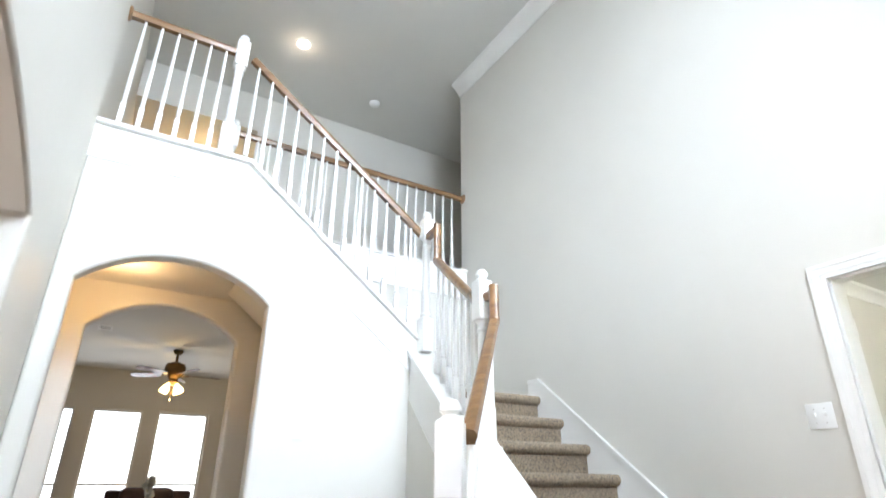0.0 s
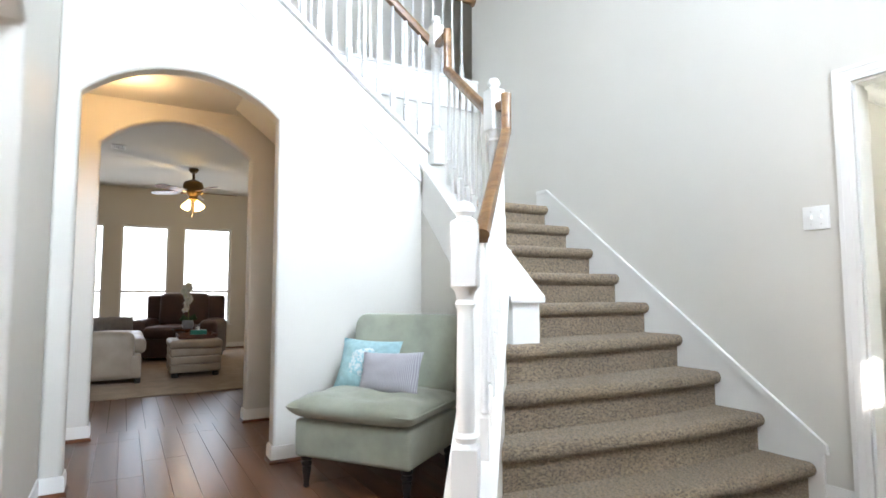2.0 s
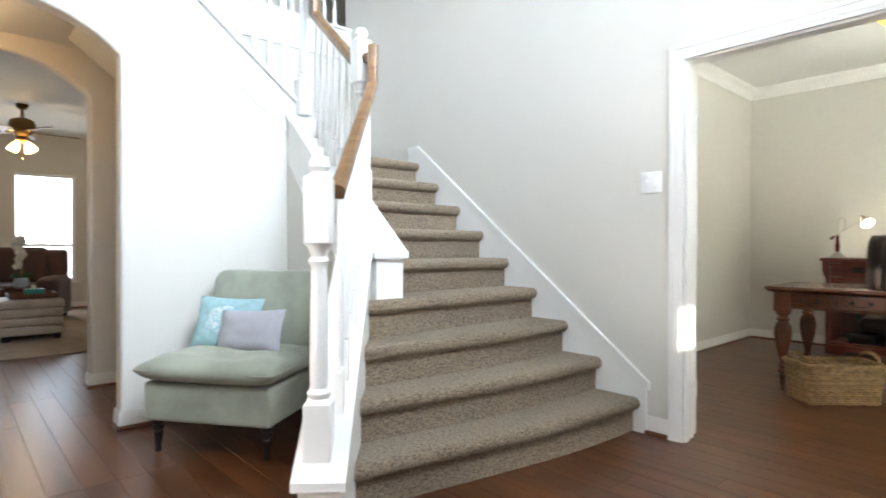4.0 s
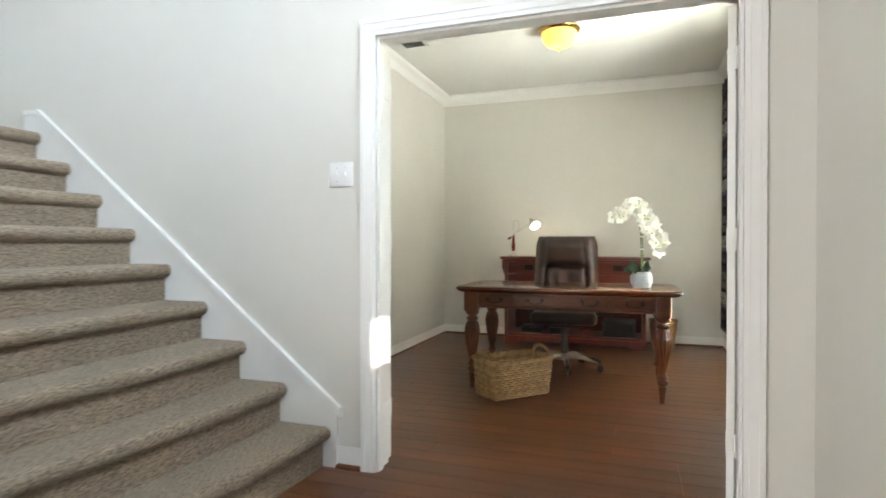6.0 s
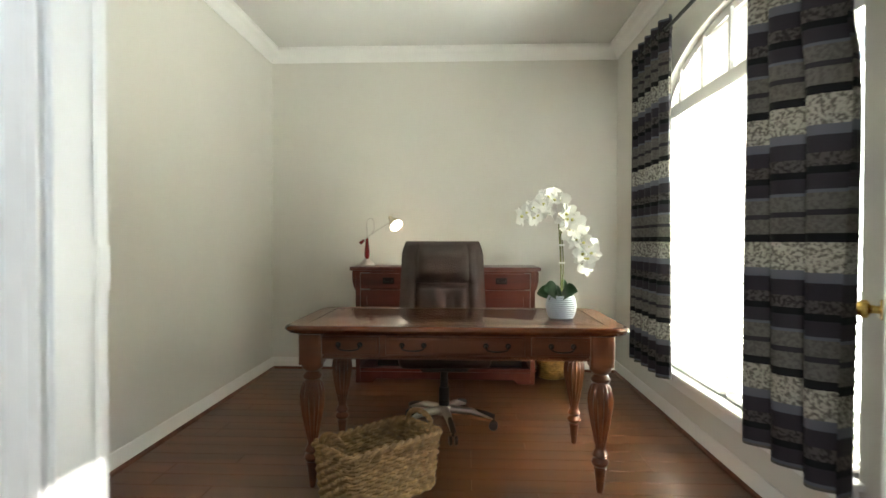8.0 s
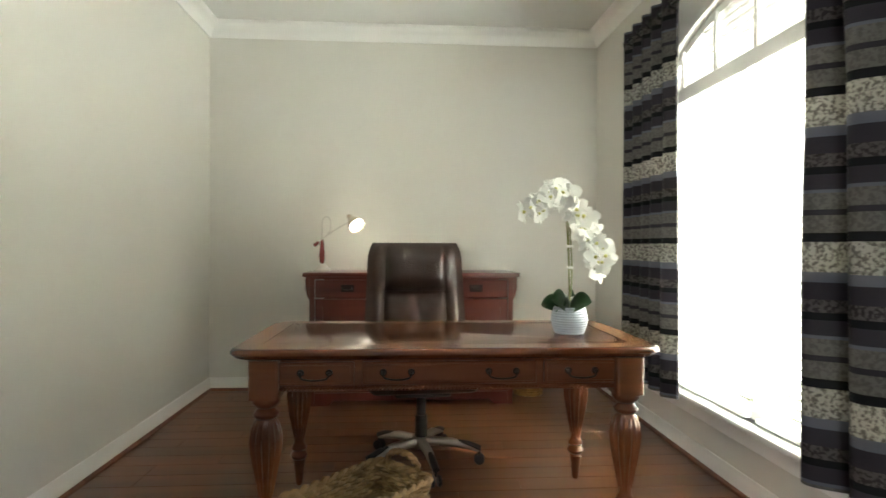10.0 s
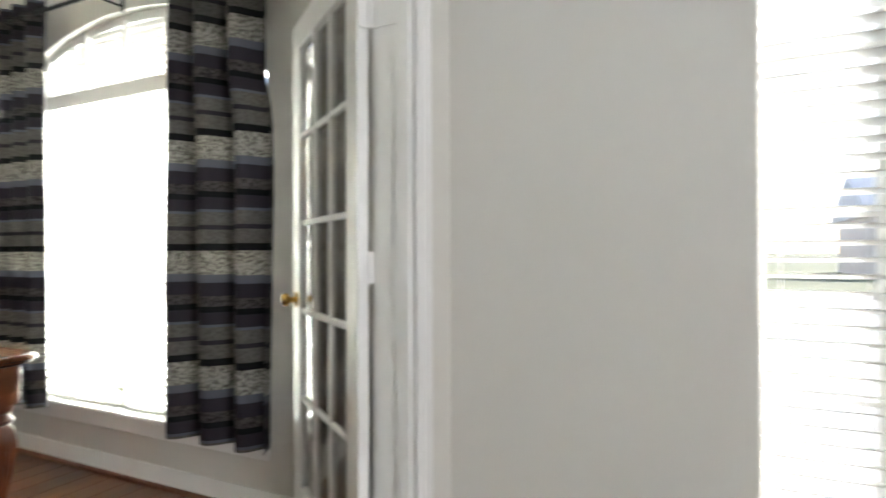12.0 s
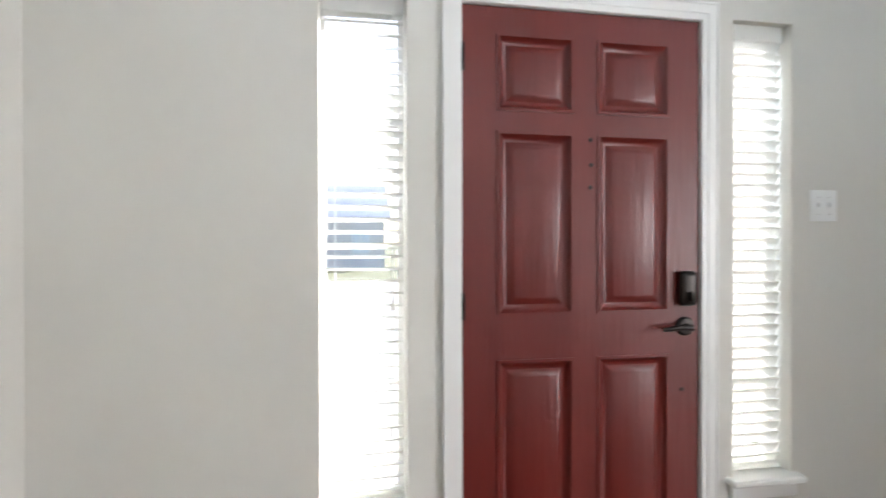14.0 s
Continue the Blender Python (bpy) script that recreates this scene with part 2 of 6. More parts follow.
def curtain_material():
    """Woven bands across the cloth: charcoal, black, grey, and mottled silver."""
    m = material("banded_jacquard_curtain", (0.05, 0.045, 0.05), 0.6, vary=0.1, scale=40, bump=0.3, bump_scale=240, spec=0.25)
    n, l = m.node_tree.nodes, m.node_tree.links
    b = n["Principled BSDF"]
    co = [x for x in n if x.type == "TEX_COORD"][0]
    sep = n.new("ShaderNodeSeparateXYZ")
    l.new(co.outputs["Object"], sep.inputs[0])
    off = n.new("ShaderNodeMath")
    off.operation = "SUBTRACT"
    off.inputs[1].default_value = 1.165
    l.new(sep.outputs["Z"], off.inputs[0])
    div = n.new("ShaderNodeMath")
    div.operation = "DIVIDE"
    div.inputs[1].default_value = 0.48
    l.new(off.outputs[0], div.inputs[0])
    fr = n.new("ShaderNodeMath")
    fr.operation = "FLOORED_MODULO"
    fr.inputs[1].default_value = 1.0
    l.new(div.outputs[0], fr.inputs[0])
    black, coal, dots, slate, taupe, silver = (0.006, 0.006, 0.008), (0.031, 0.027, 0.035), (0.085, 0.072, 0.072), (0.11, 0.115, 0.14), (0.125, 0.118, 0.108), (0.34, 0.325, 0.29)
    bands = [(0.0, taupe), (0.12, coal), (0.16, taupe), (0.27, slate), (0.295, coal), (0.40, black), (0.45, dots), (0.54, coal), (0.66, slate), (0.73, silver), (0.935, black)]

    def ramp_of(rows):
        r = n.new("ShaderNodeValToRGB")
        r.color_ramp.interpolation = "CONSTANT"
        els = r.color_ramp.elements
        els[0].position, els[0].color = 0.0, (*rows[0][1], 1)
        els[1].position, els[1].color = rows[1][0], (*rows[1][1], 1)
        for p, c in rows[2:]:
            els.new(p).color = (*c, 1)
        l.new(fr.outputs[0], r.inputs["Fac"])
        return r
    ramp = ramp_of(bands)
    mask = ramp_of([(p, (1, 1, 1) if c in (silver, dots) else (0.45, 0.45, 0.45) if c is taupe else (0, 0, 0)) for p, c in bands])
    spots = n.new("ShaderNodeTexNoise")
    spots.inputs["Scale"].default_value, spots.inputs["Detail"].default_value = 85, 3
    l.new(co.outputs["Object"], spots.inputs["Vector"])
    sr = n.new("ShaderNodeValToRGB")
    sr.color_ramp.elements[0].position, sr.color_ramp.elements[0].color = 0.42, (0.34, 0.33, 0.33, 1)
    sr.color_ramp.elements[1].position, sr.color_ramp.elements[1].color = 0.54, (1, 1, 1, 1)
    l.new(spots.outputs["Fac"], sr.inputs["Fac"])
    mix = n.new("ShaderNodeMix")
    mix.data_type, mix.blend_type = "RGBA", "MULTIPLY"
    l.new(mask.outputs[0], mix.inputs[0])
    l.new(ramp.outputs[0], mix.inputs[6])
    l.new(sr.outputs[0], mix.inputs[7])
    l.new(mix.outputs[2], b.inputs["Base Color"])
    thin = n.new("ShaderNodeBsdfTranslucent")
    l.new(mix.outputs[2], thin.inputs["Color"])
    both = n.new("ShaderNodeMixShader")
    both.inputs[0].default_value = 0.38
    l.new(b.outputs[0], both.inputs[1])
    l.new(thin.outputs[0], both.inputs[2])
    l.new(both.outputs[0], n["Material Output"].inputs["Surface"])
    return m


CURTAIN = curtain_material()


def stripe_material():
    """Fine grey-blue ticking stripes."""
    m = material("ticking_stripe_cloth", (0.55, 0.54, 0.57), 0.9, vary=0.04, bump=0.2, bump_scale=300)
    n, l = m.node_tree.nodes, m.node_tree.links
    b = n["Principled BSDF"]
    co = [x for x in n if x.type == "TEX_COORD"][0]
    w = n.new("ShaderNodeTexWave")
    w.bands_direction = "X"
    w.inputs["Scale"].default_value = 33.0
    l.new(co.outputs["Object"], w.inputs["Vector"])
    ramp = n.new("ShaderNodeValToRGB")
    ramp.color_ramp.elements[0].color, ramp.color_ramp.elements[1].color = (0.33, 0.33, 0.37, 1), (0.52, 0.51, 0.55, 1)
    l.new(w.outputs["Fac"], ramp.inputs["Fac"])
    l.new(ramp.outputs[0], b.inputs["Base Color"])
    return m


STRIPE = stripe_material()


def aqua_print_material():
    m = material("aqua_print_cloth", (0.30, 0.60, 0.68), 0.9, vary=0.05, bump=0.2, bump_scale=300)
    n, l = m.node_tree.nodes, m.node_tree.links
    b = n["Principled BSDF"]
    co = [x for x in n if x.type == "TEX_COORD"][0]
    v = n.new("ShaderNodeTexNoise")
    v.inputs["Scale"].default_value, v.inputs["Detail"].default_value = 60, 3
    l.new(co.outputs["Object"], v.inputs["Vector"])
    ramp = n.new("ShaderNodeValToRGB")
    ramp.color_ramp.elements[0].position, ramp.color_ramp.elements[0].color = 0.47, (0.32, 0.55, 0.61, 1)
    ramp.color_ramp.elements[1].position, ramp.color_ramp.elements[1].color = 0.52, (0.62, 0.69, 0.70, 1)
    l.new(v.outputs["Fac"], ramp.inputs["Fac"])
    l.new(ramp.outputs[0], b.inputs["Base Color"])
    return m


AQUAPRINT = aqua_print_material()

# ---- mesh helpers ----


def link(name, bm, mat, parent=None, label="", smooth=False):
    me = bpy.data.meshes.new(name)
    bmesh.ops.recalc_face_normals(bm, faces=bm.faces)
    bm.to_mesh(me)
    bm.free()
    me.materials.append(mat)
    me.shade_smooth()
    me.set_sharp_from_angle(angle=radians(38))
    ob = new(name, me)
    if parent is not None:
        ob.parent = parent
    if label:
        ob["label"] = label
    return ob


def part(name, bm, mat, parent, label="", smooth=False):
    return link(name, bm, mat, parent, label, smooth)


def thing(name, label, category, group="", kind=""):
    return tagged(new(name), label, category, group, kind)


def rounded(ob, width):
    """Bullnose drywall corners on a wall with openings."""
    mod = ob.modifiers.new("bullnose", "BEVEL")
    mod.width, mod.segments, mod.limit_method, mod.angle_limit = width, 3, "ANGLE", radians(50)
    return ob


def structure(name, bm, mat, label="", smooth=False):
    return tagged(link(name, bm, mat, None, label, smooth), label, "", "", "structure")


def box(bm, x0, x1, y0, y1, z0, z1, bevel=0.0, segs=1, m=None):
    r = bmesh.ops.create_cube(bm, size=1.0)
    vs = r["verts"]
    for v in vs:
        v.co = Vector((x0 + (v.co.x + 0.5) * (x1 - x0), y0 + (v.co.y + 0.5) * (y1 - y0), z0 + (v.co.z + 0.5) * (z1 - z0)))
    if bevel:
        es = list({e for v in vs for e in v.link_edges})
        r = bmesh.ops.bevel(bm, geom=es, offset=bevel, segments=segs, affect="EDGES", profile=0.5)
        vs = list({v for f in r["faces"] for v in f.verts} | {v for v in vs if v.is_valid})
    if m is not None:
        bmesh.ops.transform(bm, matrix=m, verts=[v for v in vs if v.is_valid])
    return vs


def boxes(*rows, bevel=0.0, segs=1):
    bm = bmesh.new()
    for r in rows:
        box(bm, *r, bevel=bevel, segs=segs)
    return bm


def prism(bm, pts, axis, a, b):
    """A polygon drawn out along an axis from a to b; pts hold the two other coordinates in their order."""
    def place(p, d):
        q = list(p)
        q.insert(axis, d)
        return Vector(q)
    lo = [bm.verts.new(place(p, a)) for p in pts]
    hi = [bm.verts.new(place(p, b)) for p in pts]
    bm.faces.new(lo)
    bm.faces.new(list(reversed(hi)))
    n = len(pts)
    for i in range(n):
        bm.faces.new((lo[i], lo[(i + 1) % n], hi[(i + 1) % n], hi[i]))
    return lo + hi


def lathe(bm, profile, segs=24, m=None, square=None, flute=None):
    """profile: (radius, z). flute: (z0, z1, count, depth) carves flutes between two heights."""
    rings = []
    for r, z in profile:
        ring = []
        for k in range(segs):
            a = 2 * math.pi * k / segs
            rr = r
            if flute and flute[0] < z < flute[1]:
                rr = r * (1 - flute[3] * abs(math.sin(flute[2] * a / 2)) ** 0.6 * math.sin(math.pi * (z - flute[0]) / (flute[1] - flute[0])) ** 0.4)
            ring.append(bm.verts.new((rr * math.cos(a), rr * math.sin(a), z)))
        rings.append(ring)
    for p, q in zip(rings, rings[1:]):
        for k in range(segs):
            bm.faces.new((p[k], p[(k + 1) % segs], q[(k + 1) % segs], q[k]))
    if profile[0][0] > 1e-4:
        bm.faces.new(list(reversed(rings[0])))
    if profile[-1][0] > 1e-4:
        bm.faces.new(rings[-1])
    vs = [v for r in rings for v in r]
    if m is not None:
        bmesh.ops.transform(bm, matrix=m, verts=vs)
    return vs


def tube(bm, pts, radius, segs=8, closed=False):
    """A round bar along points; radius is one number or one a point."""
    pts = [Vector(p) for p in pts]
    n = len(pts)
    rings = []
    up = Vector((0.13, 0.21, 0.97))
    for i, p in enumerate(pts):
        a = pts[(i - 1) % n] if (closed or i > 0) else p
        b = pts[(i + 1) % n] if (closed or i < n - 1) else p
        d = (b - a).normalized()
        s = d.cross(up)
        if s.length < 1e-3:
            s = d.cross(Vector((1, 0, 0)))
        s.normalize()
        t = s.cross(d)
        r = radius[i] if isinstance(radius, (list, tuple)) else radius
        rings.append([bm.verts.new(p + r * (math.cos(2 * math.pi * k / segs) * s + math.sin(2 * math.pi * k / segs) * t)) for k in range(segs)])
    for i in range(n if closed else n - 1):
        p, q = rings[i], rings[(i + 1) % n]
        for k in range(segs):
            bm.faces.new((p[k], p[(k + 1) % segs], q[(k + 1) % segs], q[k]))
    if not closed:
        bm.faces.new(list(reversed(rings[0])))
        bm.faces.new(rings[-1])
    return [v for r in rings for v in r]


def sweep(bm, pts, profile, up=Vector((0, 0, 1))):
    """A profile (sideways, upward) carried along straight stretches of a path."""
    pts = [Vector(p) for p in pts]
    n = len(pts)
    rings = []
    for i, p in enumerate(pts):
        d0 = (pts[i] - pts[i - 1]).normalized() if i else None
        d1 = (pts[i + 1] - pts[i]).normalized() if i < n - 1 else None
        d = ((d0 or d1) + (d1 or d0)).normalized()
        s = d.cross(up).normalized()
        t = up if abs(d.z) < 0.2 else s.cross(d).normalized()
        k = 1.0
        if d0 and d1:
            k = 1 / max(0.4, math.cos(d0.angle(d1) / 2))
        rings.append([bm.verts.new(p + s * a * k + t * b) for a, b in profile])
    m = len(profile)
    for p, q in zip(rings, rings[1:]):
        for k in range(m):
            bm.faces.new((p[k], p[(k + 1) % m], q[(k + 1) % m], q[k]))
    bm.faces.new(list(reversed(rings[0])))
    bm.faces.new(rings[-1])


def pillow_mesh(w, h, t, n=14, sag=0.0):
    """A stuffed cushion, w by h, lying in the xz plane, plump in the middle with drawn-in sides."""
    bm = bmesh.new()
    grids = []
    for side in (-1, 1):
        g = []
        for i in range(n + 1):
            row = []
            for j in range(n + 1):
                u, v = 2 * i / n - 1, 2 * j / n - 1
                e = max(0.0, (1 - abs(u) ** 2.6)) ** 0.5 * max(0.0, (1 - abs(v) ** 2.6)) ** 0.5
                x = u * w / 2 * (1 - 0.07 * (1 - v * v) * abs(u))
                z = v * h / 2 * (1 - 0.07 * (1 - u * u) * abs(v)) + h / 2
                wob = 0.006 * noise.noise(Vector((u * 2.3 + w, v * 2.3, side)))
                row.append(bm.verts.new((x, side * (t / 2 * e + 0.004) + wob * e * 2, z)))
            g.append(row)
        grids.append(g)
        for i in range(n):
            for j in range(n):
                bm.faces.new((g[i][j], g[i + 1][j], g[i + 1][j + 1], g[i][j + 1]))
    bmesh.ops.remove_doubles(bm, verts=bm.verts, dist=0.0085)
    return bm


def soft_box(x0, x1, y0, y1, z0, z1, r, segs=4, puff=0.0):
    bm = bmesh.new()
    box(bm, x0, x1, y0, y1, z0, z1, bevel=r, segs=segs)
    if puff:
        bmesh.ops.subdivide_edges(bm, edges=bm.edges, cuts=2, use_grid_fill=True)
        c = Vector(((x0 + x1) / 2, (y0 + y1) / 2, (z0 + z1) / 2))
        for v in bm.verts:
            d = v.co - c
            u, w = 2 * d.x / (x1 - x0), 2 * d.y / (y1 - y0)
            v.co.z += puff * max(0, 1 - u * u) * max(0, 1 - w * w) * (1 if d.z > 0 else 0)
    return bm

# ---- structure: walls, ceilings ----
LEFT, STAIR_Y, FRONT, NEAR = -0.27, 3.05, 0.72, 0.72
ARCH_X, HALL_X = -3.25, -4.42
TOP, OFF_TOP, UP = 5.52, 2.82, 3.06


def arch_points(a, b, spring, apex, n=18):
    """Points of a flat arch from a to b, from its left spring to its right."""
    half, rise, mid = (b - a) / 2, apex - spring, (a + b) / 2
    r = (half * half + rise * rise) / (2 * rise)
    t0 = math.asin(half / r)
    return [(mid + r * math.sin(t), apex - r + r * math.cos(t)) for t in (t0 * (2 * i / n - 1) for i in range(n + 1))]


bm = bmesh.new()
box(bm, -4.54, -1.055, STAIR_Y, 3.17, 0, UP)
box(bm, -4.35, -1.055, STAIR_Y, 3.17, UP, TOP)
box(bm, 0.505, 1.115, STAIR_Y, 3.17, 0, TOP)
box(bm, -1.055, 0.505, STAIR_Y, 3.17, 2.05, TOP)
structure("wall_stair", bm, WALL, "tall greige painted wall beside the stairs")
# front wall with entry door, two sidelights and the window above
bm = bmesh.new()
F0, F1 = FRONT, FRONT + 0.15
for y0, y1, z0, z1 in [(2.21, STAIR_Y, 0, TOP), (1.926, 2.21, 0, 0.37), (1.926, 2.21, 2.045, 2.9), (1.762, 1.926, 0, 2.9),
                       (0.848, 1.762, 2.045, 2.9), (0.73, 0.848, 0, 2.9), (0.485, 0.73, 0, 0.37), (0.485, 0.73, 2.045, 2.9),
                       (LEFT - 0.14, 0.485, 0, 2.9), (0.4, 2.21, 4.8, TOP), (2.15, 2.21, 2.9, 4.8), (LEFT - 0.14, 0.4, 2.9, TOP),
                       (-3.2, LEFT - 0.14, 0, OFF_TOP)]:
    box(bm, F0, F1, y0, y1, z0, z1)
structure("wall_front", bm, WALL, "greige painted front wall with door and sidelights")

# wall with the first arch, its top following the stairs
bm = bmesh.new()
prism(bm, [(LEFT, 0), (-0.165, 0)] + arch_points(-0.165, 0.885, 2.115, 2.325) + [(0.885, 0), (2.0, 0), (2.0, 1.79), (0.60, 2.93), (LEFT, 2.93)],
      0, ARCH_X, ARCH_X - 0.12)
rounded(structure("wall_arch", bm, WALL, "painted wall with a rounded arch to the hall"), 0.018)

# wall with the second arch
bm = bmesh.new()
prism(bm, [(-4.0, 0), (-0.11, 0)] + arch_points(-0.11, 0.937, 2.12, 2.34) + [(0.937, 0), (2.6, 0), (STAIR_Y, 0), (STAIR_Y, OFF_TOP), (-4.0, OFF_TOP)],
      0, HALL_X, HALL_X - 0.12)
rounded(structure("wall_hall", bm, WALL, "painted wall with a rounded arch to the living room"), 0.018)
structure("wall_landing", boxes((HALL_X - 0.12, HALL_X + 0.15, 1.14, STAIR_Y, OFF_TOP, UP), (HALL_X, HALL_X + 0.15, 1.14, STAIR_Y, 0, OFF_TOP)), WALL, "painted wall behind the stair landing")
structure("wall_hall_side", boxes((HALL_X, ARCH_X - 0.12, 1.14, 1.2, 0, 2.46)), WALL, "painted hall side wall under the stairs")
structure("ceiling_hall", boxes((HALL_X, ARCH_X - 0.12, LEFT, 1.14, 2.46, 2.56)), CEIL, "painted hall ceiling")

# foyer left wall with the dining arch
bm = bmesh.new()
prism(bm, [(-4.42, 0), (-2.25, 0)] + arch_points(-2.25, -0.30, 2.02, 2.11) + [(-0.30, 0), (FRONT, 0), (FRONT, TOP), (-8.0, TOP), (-8.0, UP), (-4.42, UP)],
      1, LEFT, LEFT - 0.14)
rounded(structure("wall_left", bm, WALL, "tall greige foyer wall with an arched opening"), 0.018)

# dining room, closed, with an added opening for the unseen fill window
structure("wall_dining", boxes((-4.42, -4.15, -3.32, -3.2, 0, OFF_TOP), (-2.35, FRONT + 0.15, -3.32, -3.2, 0, OFF_TOP), (-4.15, -2.35, -3.32, -3.2, 0, 0.55), (-4.15, -2.35, -3.32, -3.2, 2.2, OFF_TOP)), WALL, "greige painted dining room wall")
structure("ceiling_dining", boxes((-4.42, FRONT + 0.15, -3.32, LEFT - 0.14, OFF_TOP, OFF_TOP + 0.1)), CEIL, "painted dining room ceiling")

# office
structure("wall_office_back", boxes((-2.17, 1.2, 7.0, 7.12, 0, OFF_TOP)), WALL, "greige painted office back wall")
structure("wall_office_left", boxes((-2.17, -2.05, 3.17, 7.0, 0, OFF_TOP)), WALL, "greige painted office side wall")
WY0, WY1, WZ0, WZS, WZA = 4.03, 5.97, 0.345, 1.90, 2.355


def oval(a, b, spring, apex, n=24):
    """Points of a half oval from a to b."""
    return [((a + b) / 2 - (b - a) / 2 * math.cos(math.pi * i / n), spring + (apex - spring) * math.sin(math.pi * i / n)) for i in range(n + 1)]


bm = bmesh.new()
box(bm, 0.975, 1.115, 3.17, WY0, 0, OFF_TOP)
box(bm, 0.975, 1.115, WY1, 7.0, 0, OFF_TOP)
box(bm, 0.975, 1.115, WY0, WY1, 0, WZ0)
prism(bm, oval(WY0, WY1, WZS, WZA) + [(WY1, OFF_TOP), (WY0, OFF_TOP)], 0, 0.975, 1.115)
structure("wall_office_window", bm, WALL, "greige painted office wall with an arched window")
structure("ceiling_office", boxes((-2.17, 1.2, 3.17, 7.12, OFF_TOP, OFF_TOP + 0.1)), CEIL, "painted office ceiling")

# foyer and upper hall
structure("ceiling_foyer", boxes((-8.0, FRONT + 0.15, -2.6, 4.6, TOP, TOP + 0.1)), CEIL, "high painted foyer ceiling")
structure("floor_upper", boxes((-8.0, HALL_X - 0.12, -2.6, 4.6, UP - 0.2, UP), (HALL_X - 0.12, ARCH_X - 0.13, LEFT, 0.62, UP - 0.2, UP)), CARPET,
          "carpeted upper hall floor")
bm = bmesh.new()
box(bm, -5.92, -5.80, 1.05, 4.5, UP, TOP)
box(bm, -5.92, -5.80, LEFT, 1.05, 5.02, TOP)
box(bm, -8.0, -7.9, LEFT, 4.6, UP, TOP)
box(bm, -8.0, -5.92, 1.05, 1.15, UP, TOP)
box(bm, -7.9, -4.35, 4.5, 4.6, UP, TOP)
box(bm, -4.49, -4.35, 3.17, 4.5, UP, TOP)
box(bm, -7.9, -5.92, LEFT, 1.05, 5.02, 5.12)
structure("wall_upper_hall", bm, WALL, "painted upper hall walls with a lit side passage")

# living room
LX0, LX1, LY0, LY1 = -10.6, HALL_X - 0.12, -4.0, 2.45
bm = bmesh.new()
WINS = [(-0.98, -0.24), (0.0, 0.735), (0.96, 1.77)]
LZ0, LZ1 = 0.45, 2.18
ys = [LY0] + [v for w in WINS for v in w] + [LY1]
for i in range(0, len(ys), 2):
    box(bm, LX0 - 0.14, LX0, ys[i], ys[i + 1], 0, OFF_TOP)
for a, b in WINS:
    box(bm, LX0 - 0.14, LX0, a, b, 0, LZ0)
    box(bm, LX0 - 0.14, LX0, a, b, LZ1, OFF_TOP)
structure("wall_living_far", bm, WALL, "greige living room wall with three tall windows")
structure("wall_living_side", boxes((LX0, LX1, LY1, LY1 + 0.12, 0, OFF_TOP), (LX0, LX1, LY0 - 0.12, LY0, 0, OFF_TOP)), WALL, "greige living room side walls")
structure("ceiling_living", boxes((LX0, LX1, LY0, LY1, OFF_TOP, OFF_TOP + 0.03)), CEIL, "painted living room ceiling")

# ---- trim ----
CROWN = [(0, 0), (0.012, 0.0), (0.018, 0.02), (0.035, 0.045), (0.06, 0.075), (0.075, 0.082), (0.085, 0.10), (0.085, 0.115), (0, 0.115)]
BASE = [(0, 0.022), (0.012, 0.022), (0.012, 0.080), (0.008, 0.090), (0.008, 0.102), (0, 0.102)]


def trim_run(name, pts, profile, mat, label, flip=1):
    bm = bmesh.new()
    sweep(bm, pts, [(a * flip, b) for a, b in profile])
    return structure(name, bm, mat, label)


z = OFF_TOP - 0.115
trim_run("crown_moulding", [(-2.05, 3.17, z), (-2.05, 7.0, z), (0.975, 7.0, z), (0.975, 3.17, z), (-2.05, 3.17, z)], CROWN, WHITE, "white crown moulding round the office")
trim_run("crown_moulding", [(-4.35, STAIR_Y, TOP - 0.16), (NEAR, STAIR_Y, TOP - 0.16)], [(a * 1.4, b * 1.39) for a, b in CROWN], WHITE,
         "white crown moulding high on the stair wall")
for pts in ([(-2.05, 3.17, 0), (-2.05, 7.0, 0), (0.975, 7.0, 0), (0.975, 3.17, 0)],
            [(-1.24, STAIR_Y, 0), (-1.11, STAIR_Y, 0)],
            [(0.565, STAIR_Y, 0), (NEAR, STAIR_Y, 0), (NEAR, 1.812, 0)],
            [(FRONT, 0.797, 0), (FRONT, LEFT, 0), (-0.30, LEFT, 0)],
            [(-2.25, LEFT - 0.13, 0), (-2.25, LEFT, 0), (ARCH_X, LEFT, 0), (ARCH_X, -0.165, 0), (ARCH_X - 0.12, -0.165, 0)],
            [(ARCH_X - 0.12, 0.885, 0), (ARCH_X, 0.885, 0), (ARCH_X, 1.98, 0)],
            [(HALL_X, LEFT, 0), (HALL_X, -0.11, 0), (HALL_X - 0.12, -0.11, 0)],
            [(HALL_X - 0.12, 0.937, 0), (HALL_X, 0.937, 0), (HALL_X, 1.14, 0)],
            [(LX1, -4.0, 0), (LX0, -4.0, 0)], [(LX0, LY0, 0), (LX0, LY1, 0), (LX1, LY1, 0)]):
    trim_run("baseboard", pts, BASE, WHITE, "white painted baseboard")
    trim_run("trim", [(p[0], p[1], 0) for p in pts], [(0, 0), (0.024, 0), (0.023, 0.012), (0.013, 0.022), (0, 0.022)], SHOE, "stained wood shoe moulding")


